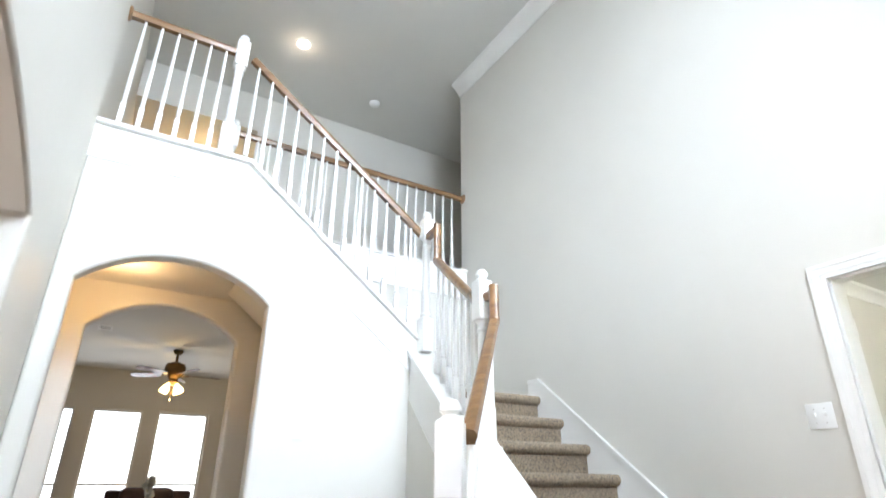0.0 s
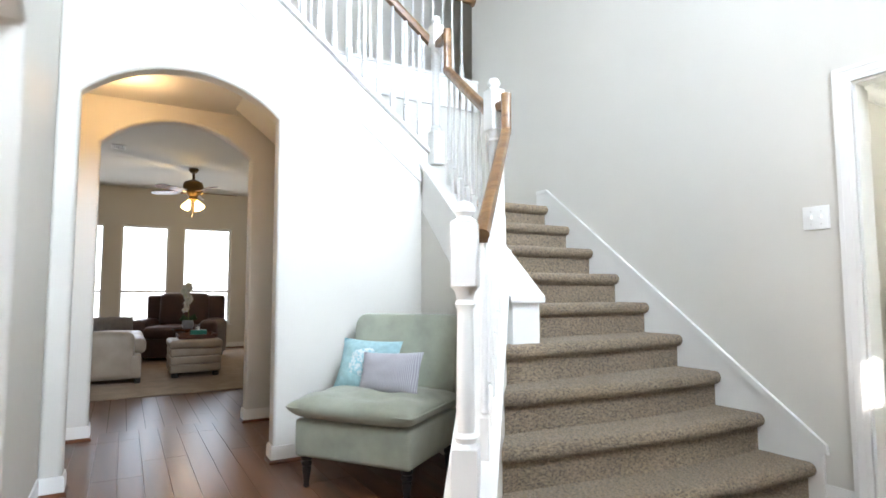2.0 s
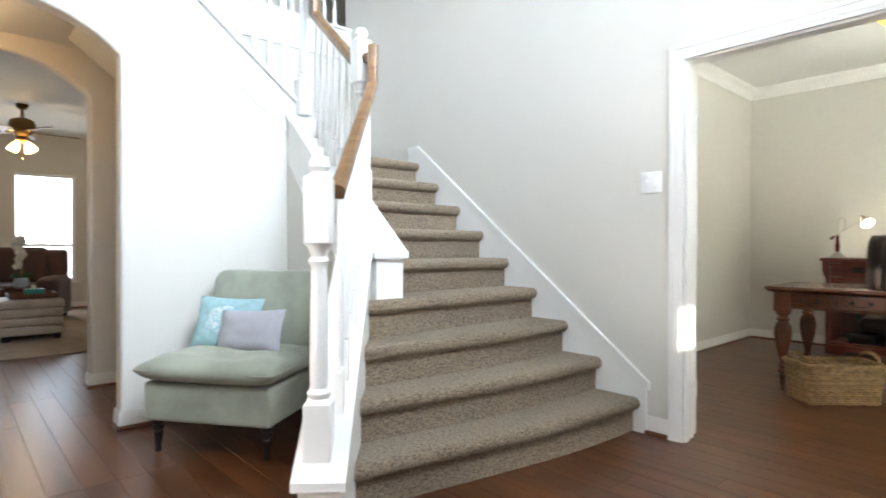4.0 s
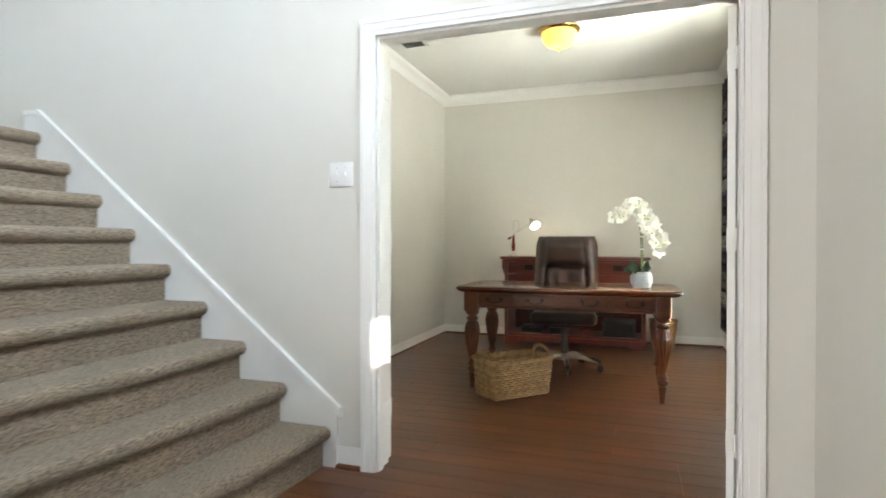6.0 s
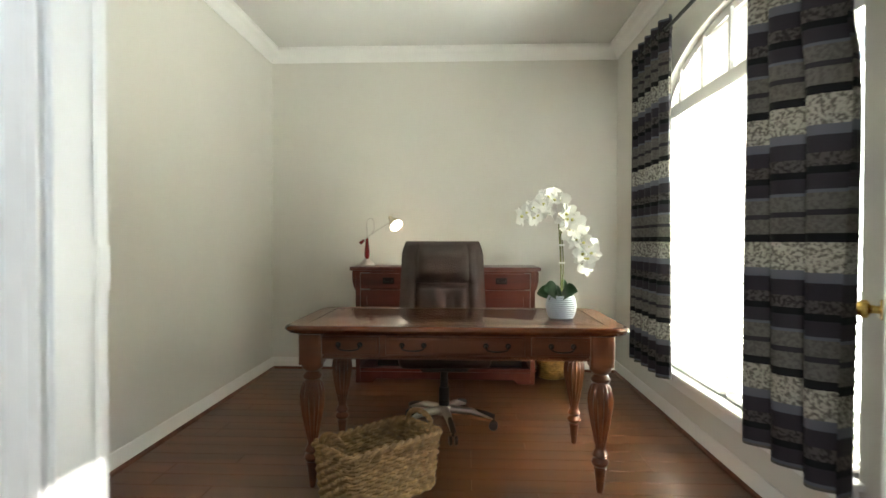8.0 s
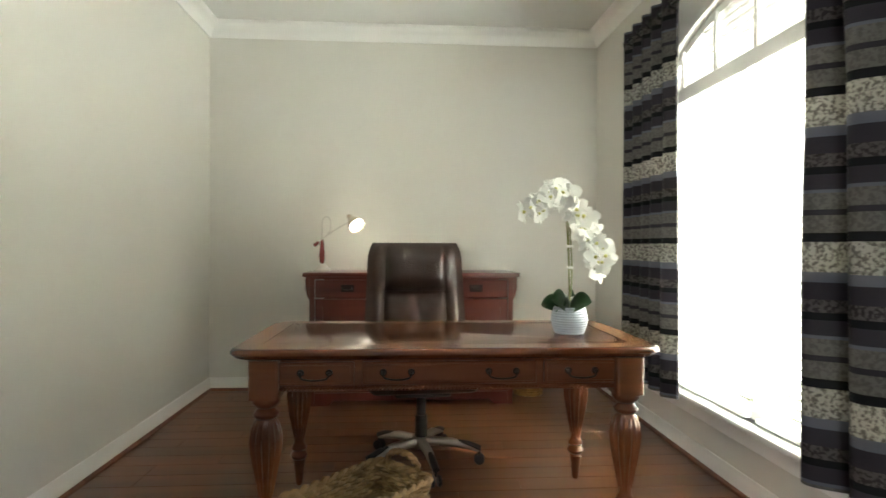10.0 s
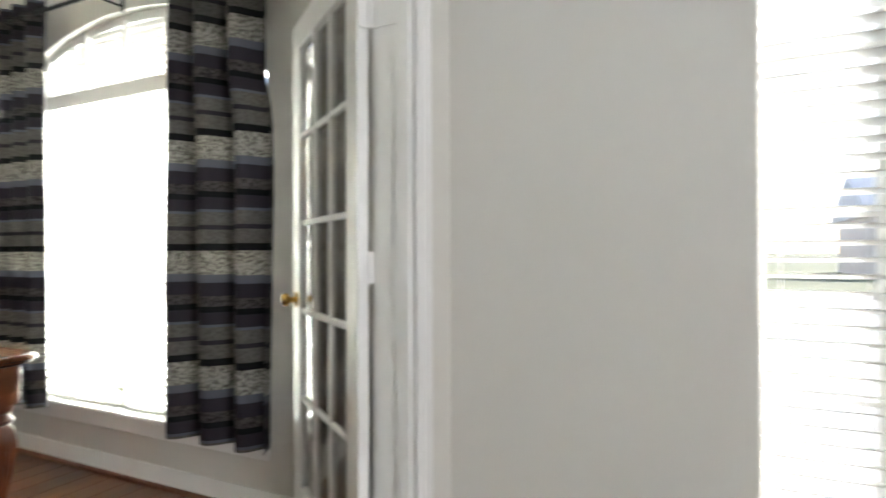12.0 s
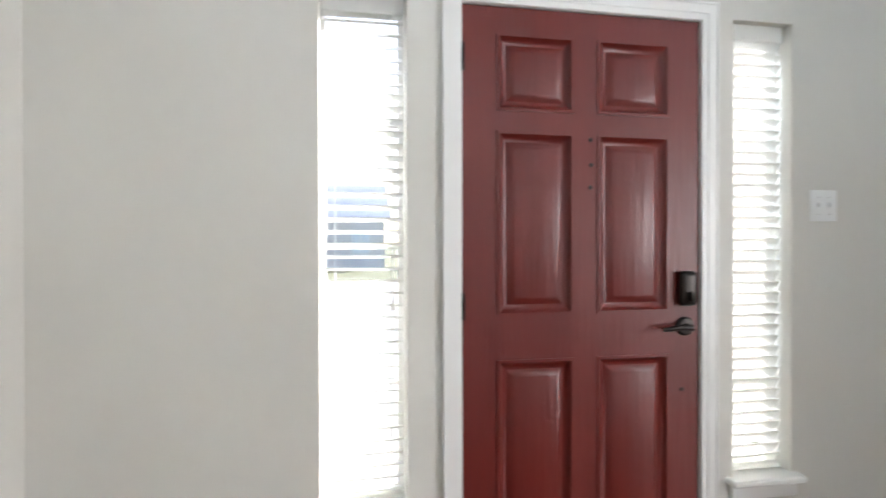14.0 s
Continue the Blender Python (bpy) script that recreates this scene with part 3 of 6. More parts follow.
def casing(name, axis, face, out, a, b, top, w=0.075, d=0.018, foot=0.0):
    """A door casing of stepped boards on the wall face; out is the side that it stands proud of."""
    bm = bmesh.new()
    for k, (i0, i1, dd) in enumerate([(0.0, 0.022, 0.6), (0.022, 0.055, 0.8), (0.055, w, 1.0)]):
        f = face + out * d * dd
        lo, hi = min(face, f), max(face, f)
        rows = [(a - i1, a - i0, foot, top + i1), (b + i0, b + i1, foot, top + i1), (a - i0, b + i0, top + i0, top + i1)]
        for u0, u1, z0, z1 in rows:
            if axis == "x":
                box(bm, u0, u1, lo, hi, z0, z1)
            else:
                box(bm, lo, hi, u0, u1, z0, z1)
    return structure(name, bm, WHITE, "white painted stepped door casing")


casing("trim", "x", STAIR_Y, -1, -1.035, 0.485, 2.03)
casing("trim", "x", 3.17, 1, -1.035, 0.485, 2.03)
structure("door_jamb", boxes((-1.055, -1.035, STAIR_Y - 0.004, 3.174, 0, 2.05), (0.485, 0.505, STAIR_Y - 0.004, 3.174, 0, 2.05), (-1.035, 0.485, STAIR_Y - 0.004, 3.174, 2.03, 2.05),
                             (-1.035, -1.023, 3.06, 3.10, 0, 2.018), (0.473, 0.485, 3.06, 3.10, 0, 2.018), (-1.035, 0.485, 3.06, 3.10, 2.018, 2.03)), WHITE,
          "white painted door jamb of the office")
casing("trim", "y", FRONT, -1, 0.862, 1.748, 2.032, 0.062)
structure("door_jamb", boxes((FRONT - 0.003, FRONT + 0.15, 1.745, 1.762, 0, 2.045), (FRONT - 0.003, FRONT + 0.15, 0.848, 0.865, 0, 2.045), (FRONT - 0.003, FRONT + 0.15, 0.865, 1.745, 2.030, 2.045)),
          WHITE, "white painted front door jamb")
# casings of doors in the hall sides
casing("trim", "x", 1.14, -1, -4.28, -3.50, 2.03, 0.06)
casing("trim", "x", LEFT, 1, -4.28, -3.50, 2.03, 0.06)


def slab_door(name, label, y, x0, x1, face):
    ob = thing(name, label, "door", kind="structure")
    bm = boxes((x0, x1, y - 0.018, y + 0.018, 0.008, 2.03))
    for z0, z1 in ((0.2, 0.95), (1.1, 1.85)):
        box(bm, x0 + 0.12, x1 - 0.12, y + face * 0.018, y + face * 0.026, z0, z1, bevel=0.008)
    part("leaf", bm, WHITE, ob)
    bm = bmesh.new()
    lathe(bm, [(0.0, 0.06), (0.02, 0.058), (0.027, 0.045), (0.02, 0.03), (0.01, 0.025), (0.01, 0.008), (0.03, 0.006), (0.03, 0)], 16,
          pose(x1 - 0.07, y + face * 0.018, 0.95, 90 if face < 0 else -90))
    part("door_knob", bm, BRASS, ob)


slab_door("door_2", "white panelled hall closet door, closed", 1.15, -4.28, -3.50, -1)
slab_door("door_3", "white panelled hall side door, closed", LEFT - 0.012, -4.28, -3.50, 1)

# ---- stairs ----
RISE, RUN = 0.1915, 0.242
staircase = thing("staircase", "carpeted staircase with flared lower steps and white stringers", "staircase", kind="structure")


def diag(x):
    """Left end of the flared steps, along the slanted stringer."""
    return 1.07 + (-1.36 - x) * 0.84 + 0.07


def nose_line(i):
    xw = -1.270 - RUN * (i - 1)
    if i <= 4:
        xl = (-1.52, -1.68, -1.83, -1.97)[i - 1]
        yl = diag(xl)
    else:
        xl, yl = xw, 1.96
    pts = []
    for k in range(13):
        t = k / 12
        bow = 0.06 * math.sin(math.pi * t) if i <= 3 else 0.0
        pts.append(Vector((xw + (xl - xw) * t + bow * (1.2 - t), 3.045 + (yl - 3.045) * t, 0)))
    return pts


def carpet_step(i, pts, back, fan=0.0):
    z0, z1 = RISE * (i - 1) - 0.02, RISE * i
    prof = [(-0.040, z0), (-0.040, z1 - 0.074), (-0.022, z1 - 0.068), (-0.006, z1 - 0.056), (0.002, z1 - 0.038), (-0.001, z1 - 0.020), (-0.012, z1 - 0.006), (-0.030, z1 + 0.001), (-0.06, z1)]
    bm = bmesh.new()
    rows = []
    n = len(pts)
    for k, p in enumerate(pts):
        d = (pts[min(k + 1, n - 1)] - pts[max(k - 1, 0)]).normalized()
        out = Vector((-d.y, d.x, 0))
        wob = 0.004 * noise.noise(Vector((k * 0.9, i * 3.1, 0)))
        row = [bm.verts.new(p + out * (o + wob) + Vector((0, 0, z))) for o, z in prof]
        q = p + Vector((back.x, fan * k / (n - 1), 0) if fan else back)
        row.append(bm.verts.new((q.x, q.y, z1)))
        row.append(bm.verts.new((q.x, q.y, z0)))
        rows.append(row)
    m = len(rows[0])
    for a, b in zip(rows, rows[1:]):
        for k in range(m):
            bm.faces.new((a[k], a[(k + 1) % m], b[(k + 1) % m], b[k]))
    bm.faces.new(rows[0])
    bm.faces.new(list(reversed(rows[-1])))
    part("step", bm, CARPET, staircase, "taupe frieze-carpeted step with rounded nose" if i == 1 else "")


for i in range(1, 10):
    carpet_step(i, nose_line(i), Vector((-0.46 if i < 5 else -0.32, 0, 0)), 0.385 if i < 5 else 0.0)
# the turning platform
part("landing", boxes((-4.27, -3.53, 1.98, 3.045, 1.5, 1.7235), bevel=0.004), CARPET, staircase)
for k in range(6):
    y = 1.93 - RUN * k
    pts = [Vector((-3.41 - 0.86 * t / 4, y, 0)) for t in range(5)]
    carpet_step(10 + k, list(reversed(pts)), Vector((0, -0.16, 0)))
# solid core under the upper flight
bm = bmesh.new()
prism(bm, [(2.0, 1.50), (2.0, 1.72), (0.62, 2.82), (0.62, 2.59)], 0, -4.268, -3.40)
part("soffit", bm, WALL, staircase)
# wall skirt
bm = bmesh.new()
prism(bm, [(-1.235, 0.0), (-1.235, 0.26), (-3.23, 1.835), (-3.35, 1.835), (-3.35, 0.0)], 1, STAIR_Y, STAIR_Y - 0.018)
prism(bm, [(-1.215, 0.245), (-1.22, 0.29), (-3.23, 1.86), (-3.35, 1.86), (-3.35, 1.832), (-3.23, 1.832), (-1.24, 0.26)], 1, STAIR_Y, STAIR_Y - 0.024)
part("wall_skirt", bm, WHITE, staircase, "white skirt board along the wall")
# slanted closed stringer below the lower railing, and the knee wall after it


def slant(bm, a, b, w0, w1, za0, za1, zb0, zb1):
    """A board from a to b in plan, between the side offsets w0 and w1, with a sloping foot and top."""
    a, b = Vector((*a, 0)), Vector((*b, 0))
    d = (b - a).normalized()
    s = Vector((d.y, -d.x, 0))
    v = []
    for p, z0, z1 in ((a, za0, za1), (b, zb0, zb1)):
        for w in (w0, w1):
            for zz in (z0, z1):
                v.append(bm.verts.new(p + s * w + Vector((0, 0, zz))))
    for f in ((0, 1, 3, 2), (4, 6, 7, 5), (0, 4, 5, 1), (2, 3, 7, 6), (1, 5, 7, 3), (0, 2, 6, 4)):
        bm.faces.new([v[k] for k in f])


S0, S1 = (-1.30, 1.02), (-2.34, 1.88)
bm = bmesh.new()
slant(bm, S0, S1, -0.055, 0.085, 0.0, 0.265, 0.0, 1.24)
part("stringer", bm, WHITE, staircase, "white slanted stringer board")
bm = bmesh.new()
slant(bm, (-1.285, 1.008), S1, -0.075, 0.10, 0.262, 0.292, 1.237, 1.267)
part("stringer_cap", bm, WHITE, staircase)
K0, K1 = (-2.03, 1.855), (-3.25, 1.975)
bm = bmesh.new()
slant(bm, K0, K1, -0.075, 0.085, 0.0, 0.995, 0.0, 1.94)
part("knee_wall", bm, WHITE, staircase, "white stair knee wall")
bm = bmesh.new()
slant(bm, (-2.005, 1.8525), K1, -0.10, 0.105, 0.975, 1.005, 1.938, 1.968)
part("knee_cap", bm, WHITE, staircase, "white sloped cap board")
bm = bmesh.new()
slant(bm, (-2.06, 1.858), K1, -0.079, -0.03, 0.0, 0.60, 0.0, 1.62)
part("stair_wall", bm, WALL, staircase, "painted wall under the staircase")
# stringer band along the upper flight
bm = bmesh.new()
prism(bm, [(2.03, 1.70), (2.03, 1.96), (0.63, 3.072), (LEFT, 3.072), (LEFT, 2.845), (0.585, 2.845)], 0, ARCH_X + 0.008, ARCH_X - 0.14)
part("stringer", bm, WHITE, staircase)
bm = bmesh.new()
prism(bm, [(2.04, 1.95), (2.04, 1.98), (0.64, 3.094), (LEFT, 3.094), (LEFT, 3.068), (0.63, 3.068)], 0, ARCH_X + 0.045, ARCH_X - 0.16)
part("stringer_cap", bm, WHITE, staircase)
# fascia of the upper floor behind
bm = boxes((HALL_X + 0.15, HALL_X + 0.168, 0.62, STAIR_Y, 2.80, 3.085), (HALL_X + 0.02, HALL_X + 0.185, 0.62, STAIR_Y, 3.085, 3.11))
part("fascia", bm, WHITE, staircase)

# ---- railings ----


def baluster_mesh():
    bm = bmesh.new()
    box(bm, -0.016, 0.016, -0.016, 0.016, 0, 0.20, bevel=0.002)
    lathe(bm, [(0.016, 0.20), (0.010, 0.212), (0.017, 0.222), (0.011, 0.235), (0.0145, 0.26), (0.0145, 0.36), (0.010, 0.90), (0.0085, 1.0)], 10)
    me = bpy.data.meshes.new("baluster")
    bmesh.ops.recalc_face_normals(bm, faces=bm.faces)
    bm.to_mesh(me)
    bm.free()
    me.shade_smooth()
    me.set_sharp_from_angle(angle=radians(40))
    me.materials.append(WHITE)
    return me


BALUSTER = baluster_mesh()


def baluster(parent, x, y, z0, z1, turn=0.0):
    ob = new("baluster", BALUSTER)
    ob.matrix_basis = pose(x, y, z0, 0, 0, turn) @ Matrix.Diagonal((1, 1, z1 - z0, 1))
    ob.parent = parent


def newel(parent, x, y, z0, z1, turn=0.0, block=0.22, low=0.24):
    """A turned newel: square foot and head, a tapered shaft between, and an acorn top."""
    bm = bmesh.new()
    h = z1 - z0
    r = 0.045
    box(bm, -r, r, -r, r, 0, low, bevel=0.004)
    top = h - 0.075
    box(bm, -r, r, -r, r, top - block, top, bevel=0.006)
    lathe(bm, [(0.043, low), (0.034, low + 0.012), (0.040, low + 0.03), (0.028, low + 0.045), (0.031, low + 0.07), (0.030, low + (top - block - low) * 0.5), (0.027, top - block - 0.09),
               (0.027, top - block - 0.07), (0.036, top - block - 0.055), (0.028, top - block - 0.04), (0.034, top - block - 0.015), (0.043, top - block)], 20)
    lathe(bm, [(0.046, top), (0.034, top + 0.008), (0.024, top + 0.016), (0.026, top + 0.022), (0.036, top + 0.032), (0.036, top + 0.045), (0.026, top + 0.064), (0.0, top + 0.075)], 20)
    bmesh.ops.transform(bm, matrix=pose(x, y, z0, 0, 0, turn), verts=bm.verts)
    return part("newel_post", bm, WHITE, parent)


RAIL = [(-0.019, 0), (0.019, 0), (0.021, 0.011), (0.028, 0.024), (0.028, 0.038), (0.019, 0.051), (0.0, 0.056), (-0.019, 0.051), (-0.028, 0.038), (-0.028, 0.024), (-0.021, 0.011)]


def handrail(parent, pts, label=""):
    bm = bmesh.new()
    sweep(bm, pts, RAIL)
    return part("handrail", bm, OAK, parent, label)


railing = thing("stair_railing", "white turned balusters and newels with an oak handrail", "railing")
N1, N2, N3, N4 = (-1.365, 1.072), (-2.30, 1.862), (-3.20, 1.99), (-3.27, 0.46)
newel(railing, *N1, 0.29, 1.345, -40, 0.225, 0.235)
newel(railing, *N2, 1.22, 2.25, 0, 0.24)
newel(railing, *N3, 1.94, 3.05, 0, 0.16)
newel(railing, *N4, 3.09, 4.13, 0, 0.22)
# lower slanted rail with its upright easing at the second newel
v = (Vector((*N2, 0)) - Vector((*N1, 0)))
o = Vector((0.028, 0.042, 0))
p0, p1 = Vector((*N1, 1.205)) + v * 0.065 + o, Vector((*N1, 0)) + v * 0.93 + o * 1.5
p1.z = 1.89
handrail(railing, [p0, p1], "oiled oak handrail")
handrail(railing, [p1 - v * 0.012 - Vector((0, 0, 0.01)), p1 + Vector((0, 0, 0.22))])
handrail(railing, [p1 + Vector((0, 0, 0.15)), Vector((*N2, 2.04))])
for k in range(1, 10):
    t = k / 10.0
    p = Vector((*N1, 0)) + v * t + o
    baluster(railing, p.x, p.y, 0.34 + (1.22 - 0.34) * t, 1.17 + (1.89 - 1.17) * t / 0.95, -40)
# along the straight part of the first flight
u = (Vector((*N3, 0)) - Vector((*N2, 0)))
q0, q1 = Vector((*N2, 2.02)) + u * 0.05, Vector((*N2, 2.55)) + u * 0.80
handrail(railing, [q0, q1])
handrail(railing, [q1 - u * 0.01, q1 + Vector((0, 0, 0.30)) - u * 0.005])
handrail(railing, [q1 + Vector((0, 0, 0.24)), Vector((*N3, 2.80))])
for k in range(1, 8):
    t = k * 0.105
    p = Vector((*N2, 0)) + u * t
    baluster(railing, p.x, p.y, 1.235 + 0.70 * t, 2.02 + (2.55 - 2.02) * (t - 0.05) / 0.75 + 0.005)
# upper flight
handrail(railing, [(-3.245, 1.97, 2.83), (-3.265, 0.53, 3.92)])
for k in range(1, 14):
    y = 1.985 - k * 0.107
    baluster(railing, -3.25, y, 1.975 + (2.04 - y) * 0.7957, 2.83 + (1.97 - y) * 0.757)
handrail(railing, [(-3.265, 0.46, 3.93), (-3.265, LEFT + 0.02, 3.93)])
for k in range(1, 7):
    baluster(railing, -3.265, 0.46 - k * 0.104, 3.092, 3.935)
bm = bmesh.new()
lathe(bm, [(0.0, 0.022), (0.04, 0.02), (0.052, 0.01), (0.055, 0)], 20, pose(-3.265, LEFT, 3.96, -90))
part("rosette", bm, OAK, railing)
upper = thing("landing_railing", "white balusters with an oak handrail along the upper hall", "railing")
newel(upper, HALL_X + 0.10, 0.62, 3.10, 4.10, 0, 0.22)
handrail(upper, [(HALL_X + 0.10, 0.64, 3.94), (HALL_X + 0.10, STAIR_Y - 0.02, 3.94)])
for k in range(1, 22):
    baluster(upper, HALL_X + 0.10, 0.62 + k * 0.109, 3.108, 3.945)
bm = bmesh.new()
lathe(bm, [(0.0, 0.022), (0.04, 0.02), (0.052, 0.01), (0.055, 0)], 20, pose(HALL_X + 0.10, STAIR_Y, 3.97, 90))
part("rosette", bm, OAK, upper)

# ---- doors ----


def entry_door():
    ob = thing("front_door", "dark red panelled front door, closed", "door")
    x0, x1 = FRONT + 0.002, FRONT + 0.047
    y0, y1 = 0.868, 1.742
    st, pw = 0.118, 0.275
    cols = [(y0 + st, y0 + st + pw), (y1 - st - pw, y1 - st)]
    rows = [(0.215, 0.834), (0.984, 1.610), (1.678, 1.938)]
    bm = bmesh.new()
    ys, zs = [y0, cols[0][0], cols[0][1], cols[1][0], cols[1][1], y1], [0.008] + [v for r in rows for v in r] + [2.026]
    for i in range(5):
        for j in range(7):
            if i in (1, 3) and j in (1, 3, 5):
                continue
            box(bm, x0, x1, ys[i], ys[i + 1], zs[j], zs[j + 1])
    bmesh.ops.remove_doubles(bm, verts=bm.verts, dist=0.0005)
    leaf = part("leaf", bm, REDDOOR, ob)
    for a, b in cols:
        for c, d in rows:
            bm = bmesh.new()
            # moulded frame sinking in, then the raised field
            rings = [(0.0, x0 - 0.004), (0.010, x0 - 0.004), (0.016, x0 + 0.004), (0.030, x0 + 0.014), (0.036, x0 + 0.015), (0.058, x0 + 0.003), (0.062, x0 + 0.002)]
            vr = []
            for o, x in rings:
                vr.append([bm.verts.new((x, yy, zz)) for yy, zz in ((a + o, c + o), (b - o, c + o), (b - o, d - o), (a + o, d - o))])
            for p, q in zip(vr, vr[1:]):
                for k in range(4):
                    bm.faces.new((p[k], p[(k + 1) % 4], q[(k + 1) % 4], q[k]))
            bm.faces.new(vr[-1])
            edge = [bm.verts.new((x0 + 0.03, v.co.y, v.co.z)) for v in vr[0]]
            for k in range(4):
                bm.faces.new((edge[k], edge[(k + 1) % 4], vr[0][(k + 1) % 4], vr[0][k]))
            part("panel", bm, REDDOOR, leaf)
    bm = bmesh.new()
    box(bm, x0 - 0.030, x0, 0.888, 0.956, 1.005, 1.130, bevel=0.018, segs=4)
    box(bm, x0 - 0.050, x0 - 0.026, 0.915, 0.929, 1.022, 1.058, bevel=0.005, segs=2)
    part("keypad_lock", bm, IRON, ob, "dark bronze deadbolt")
    bm = bmesh.new()
    lathe(bm, [(0.034, 0), (0.034, 0.008), (0.028, 0.014), (0.012, 0.016), (0.011, 0.05), (0.0, 0.052)], 20, pose(x0, 0.926, 0.931, 0, -90))
    tube(bm, [(x0 - 0.045, 0.926, 0.931), (x0 - 0.048, 0.958, 0.934), (x0 - 0.046, 0.998, 0.930), (x0 - 0.044, 1.035, 0.926)], [0.011, 0.010, 0.009, 0.007], 10)
    part("lever_handle", bm, IRON, ob, "dark bronze lever handle")
    for zz in (0.2, 1.02, 1.85):
        bm = bmesh.new()
        tube(bm, [(x0 - 0.006, y1 + 0.002, zz - 0.045), (x0 - 0.006, y1 + 0.002, zz + 0.045)], 0.008, 8)
        part("hinge", bm, IRON, ob)
    for yy, zz in ((1.287, 1.424), (1.284, 1.502), (1.287, 1.589), (0.935, 0.704)):
        bm = bmesh.new()
        lathe(bm, [(0.0, 0.004), (0.007, 0.003), (0.008, 0)], 10, pose(x0 + 0.001, yy, zz, 0, -90))
        part("peephole", bm, IRON, ob)
    structure("door_sill", boxes((FRONT - 0.02, F1 + 0.1, 0.866, 1.744, -0.004, 0.007), bevel=0.004), IRON, "dark metal threshold")


entry_door()


def french_door(name, label, hinge, turn, sign):
    """A glazed door leaf of 3 by 5 lights, hung at the hinge; sign: which way the leaf reaches when shut."""
    ob = thing(name, label, "door")
    w, h, t = 0.755, 2.015, 0.035
    M = pose(hinge[0], hinge[1], 0.008, 0, 0, turn) @ Matrix.Diagonal((sign, 1, 1, 1))

    def fix(bm):
        bmesh.ops.transform(bm, matrix=M, verts=bm.verts)
        return bm
    st, top, bot = 0.105, 0.11, 0.22
    frame_bm = boxes((0.004, st, 0, t, 0, h), (w - st, w, 0, t, 0, h), (st, w - st, 0, t, h - top, h), (st, w - st, 0, t, 0, bot), bevel=0.003)
    leaf = part("leaf", fix(frame_bm), WHITE, ob)
    cw, rh = (w - 2 * st) / 3, (h - top - bot) / 5
    for i in (1, 2):
        part("mullion", fix(boxes((st + cw * i - 0.011, st + cw * i + 0.011, 0.004, t - 0.004, bot, h - top), bevel=0.004)), WHITE, leaf)
    for j in range(1, 5):
        part("glazing_bar", fix(boxes((st, w - st, 0.006, t - 0.006, bot + rh * j - 0.011, bot + rh * j + 0.011), bevel=0.004)), WHITE, leaf)
    for i in range(3):
        for j in range(5):
            g = part("pane", fix(boxes((st + cw * i + 0.011, st + cw * (i + 1) - 0.011, t / 2 - 0.002, t / 2 + 0.002, bot + rh * j + 0.011, bot + rh * (j + 1) - 0.011))), GLASS, leaf)
            g.visible_shadow = False
    for zz in (0.25, 1.075, 1.80):
        bm = boxes((0.0005, 0.004, 0.0, 0.034, zz - 0.045, zz + 0.045))
        tube(bm, [(0, -0.003, zz - 0.045), (0, -0.003, zz + 0.045)], 0.007, 8)
        leafside = fix(bm)
        jx = 0.485 if sign > 0 else -1.035
        box(leafside, min(jx, jx - sign * 0.003), max(jx, jx - sign * 0.003), 3.10, 3.186, zz - 0.037, zz + 0.053)
        part("hinge", leafside, WHITE, ob)
    bm = bmesh.new()
    prof = [(0.0, 0.062), (0.018, 0.060), (0.027, 0.048), (0.026, 0.036), (0.012, 0.026), (0.011, 0.010), (0.030, 0.006), (0.030, 0)]
    lathe(bm, prof, 18, pose(w - 0.06, t, 0.935, -90))
    lathe(bm, prof, 18, pose(w - 0.06, 0, 0.935, 90))
    part("door_knob", fix(bm), BRASS, ob, "polished brass knob")


french_door("french_door", "white glazed french door standing open", (0.478, 3.19), 54, 1)
french_door("french_door", "white glazed french door folded back open", (-1.040, 3.196), -3, -1)

# ---- windows ----


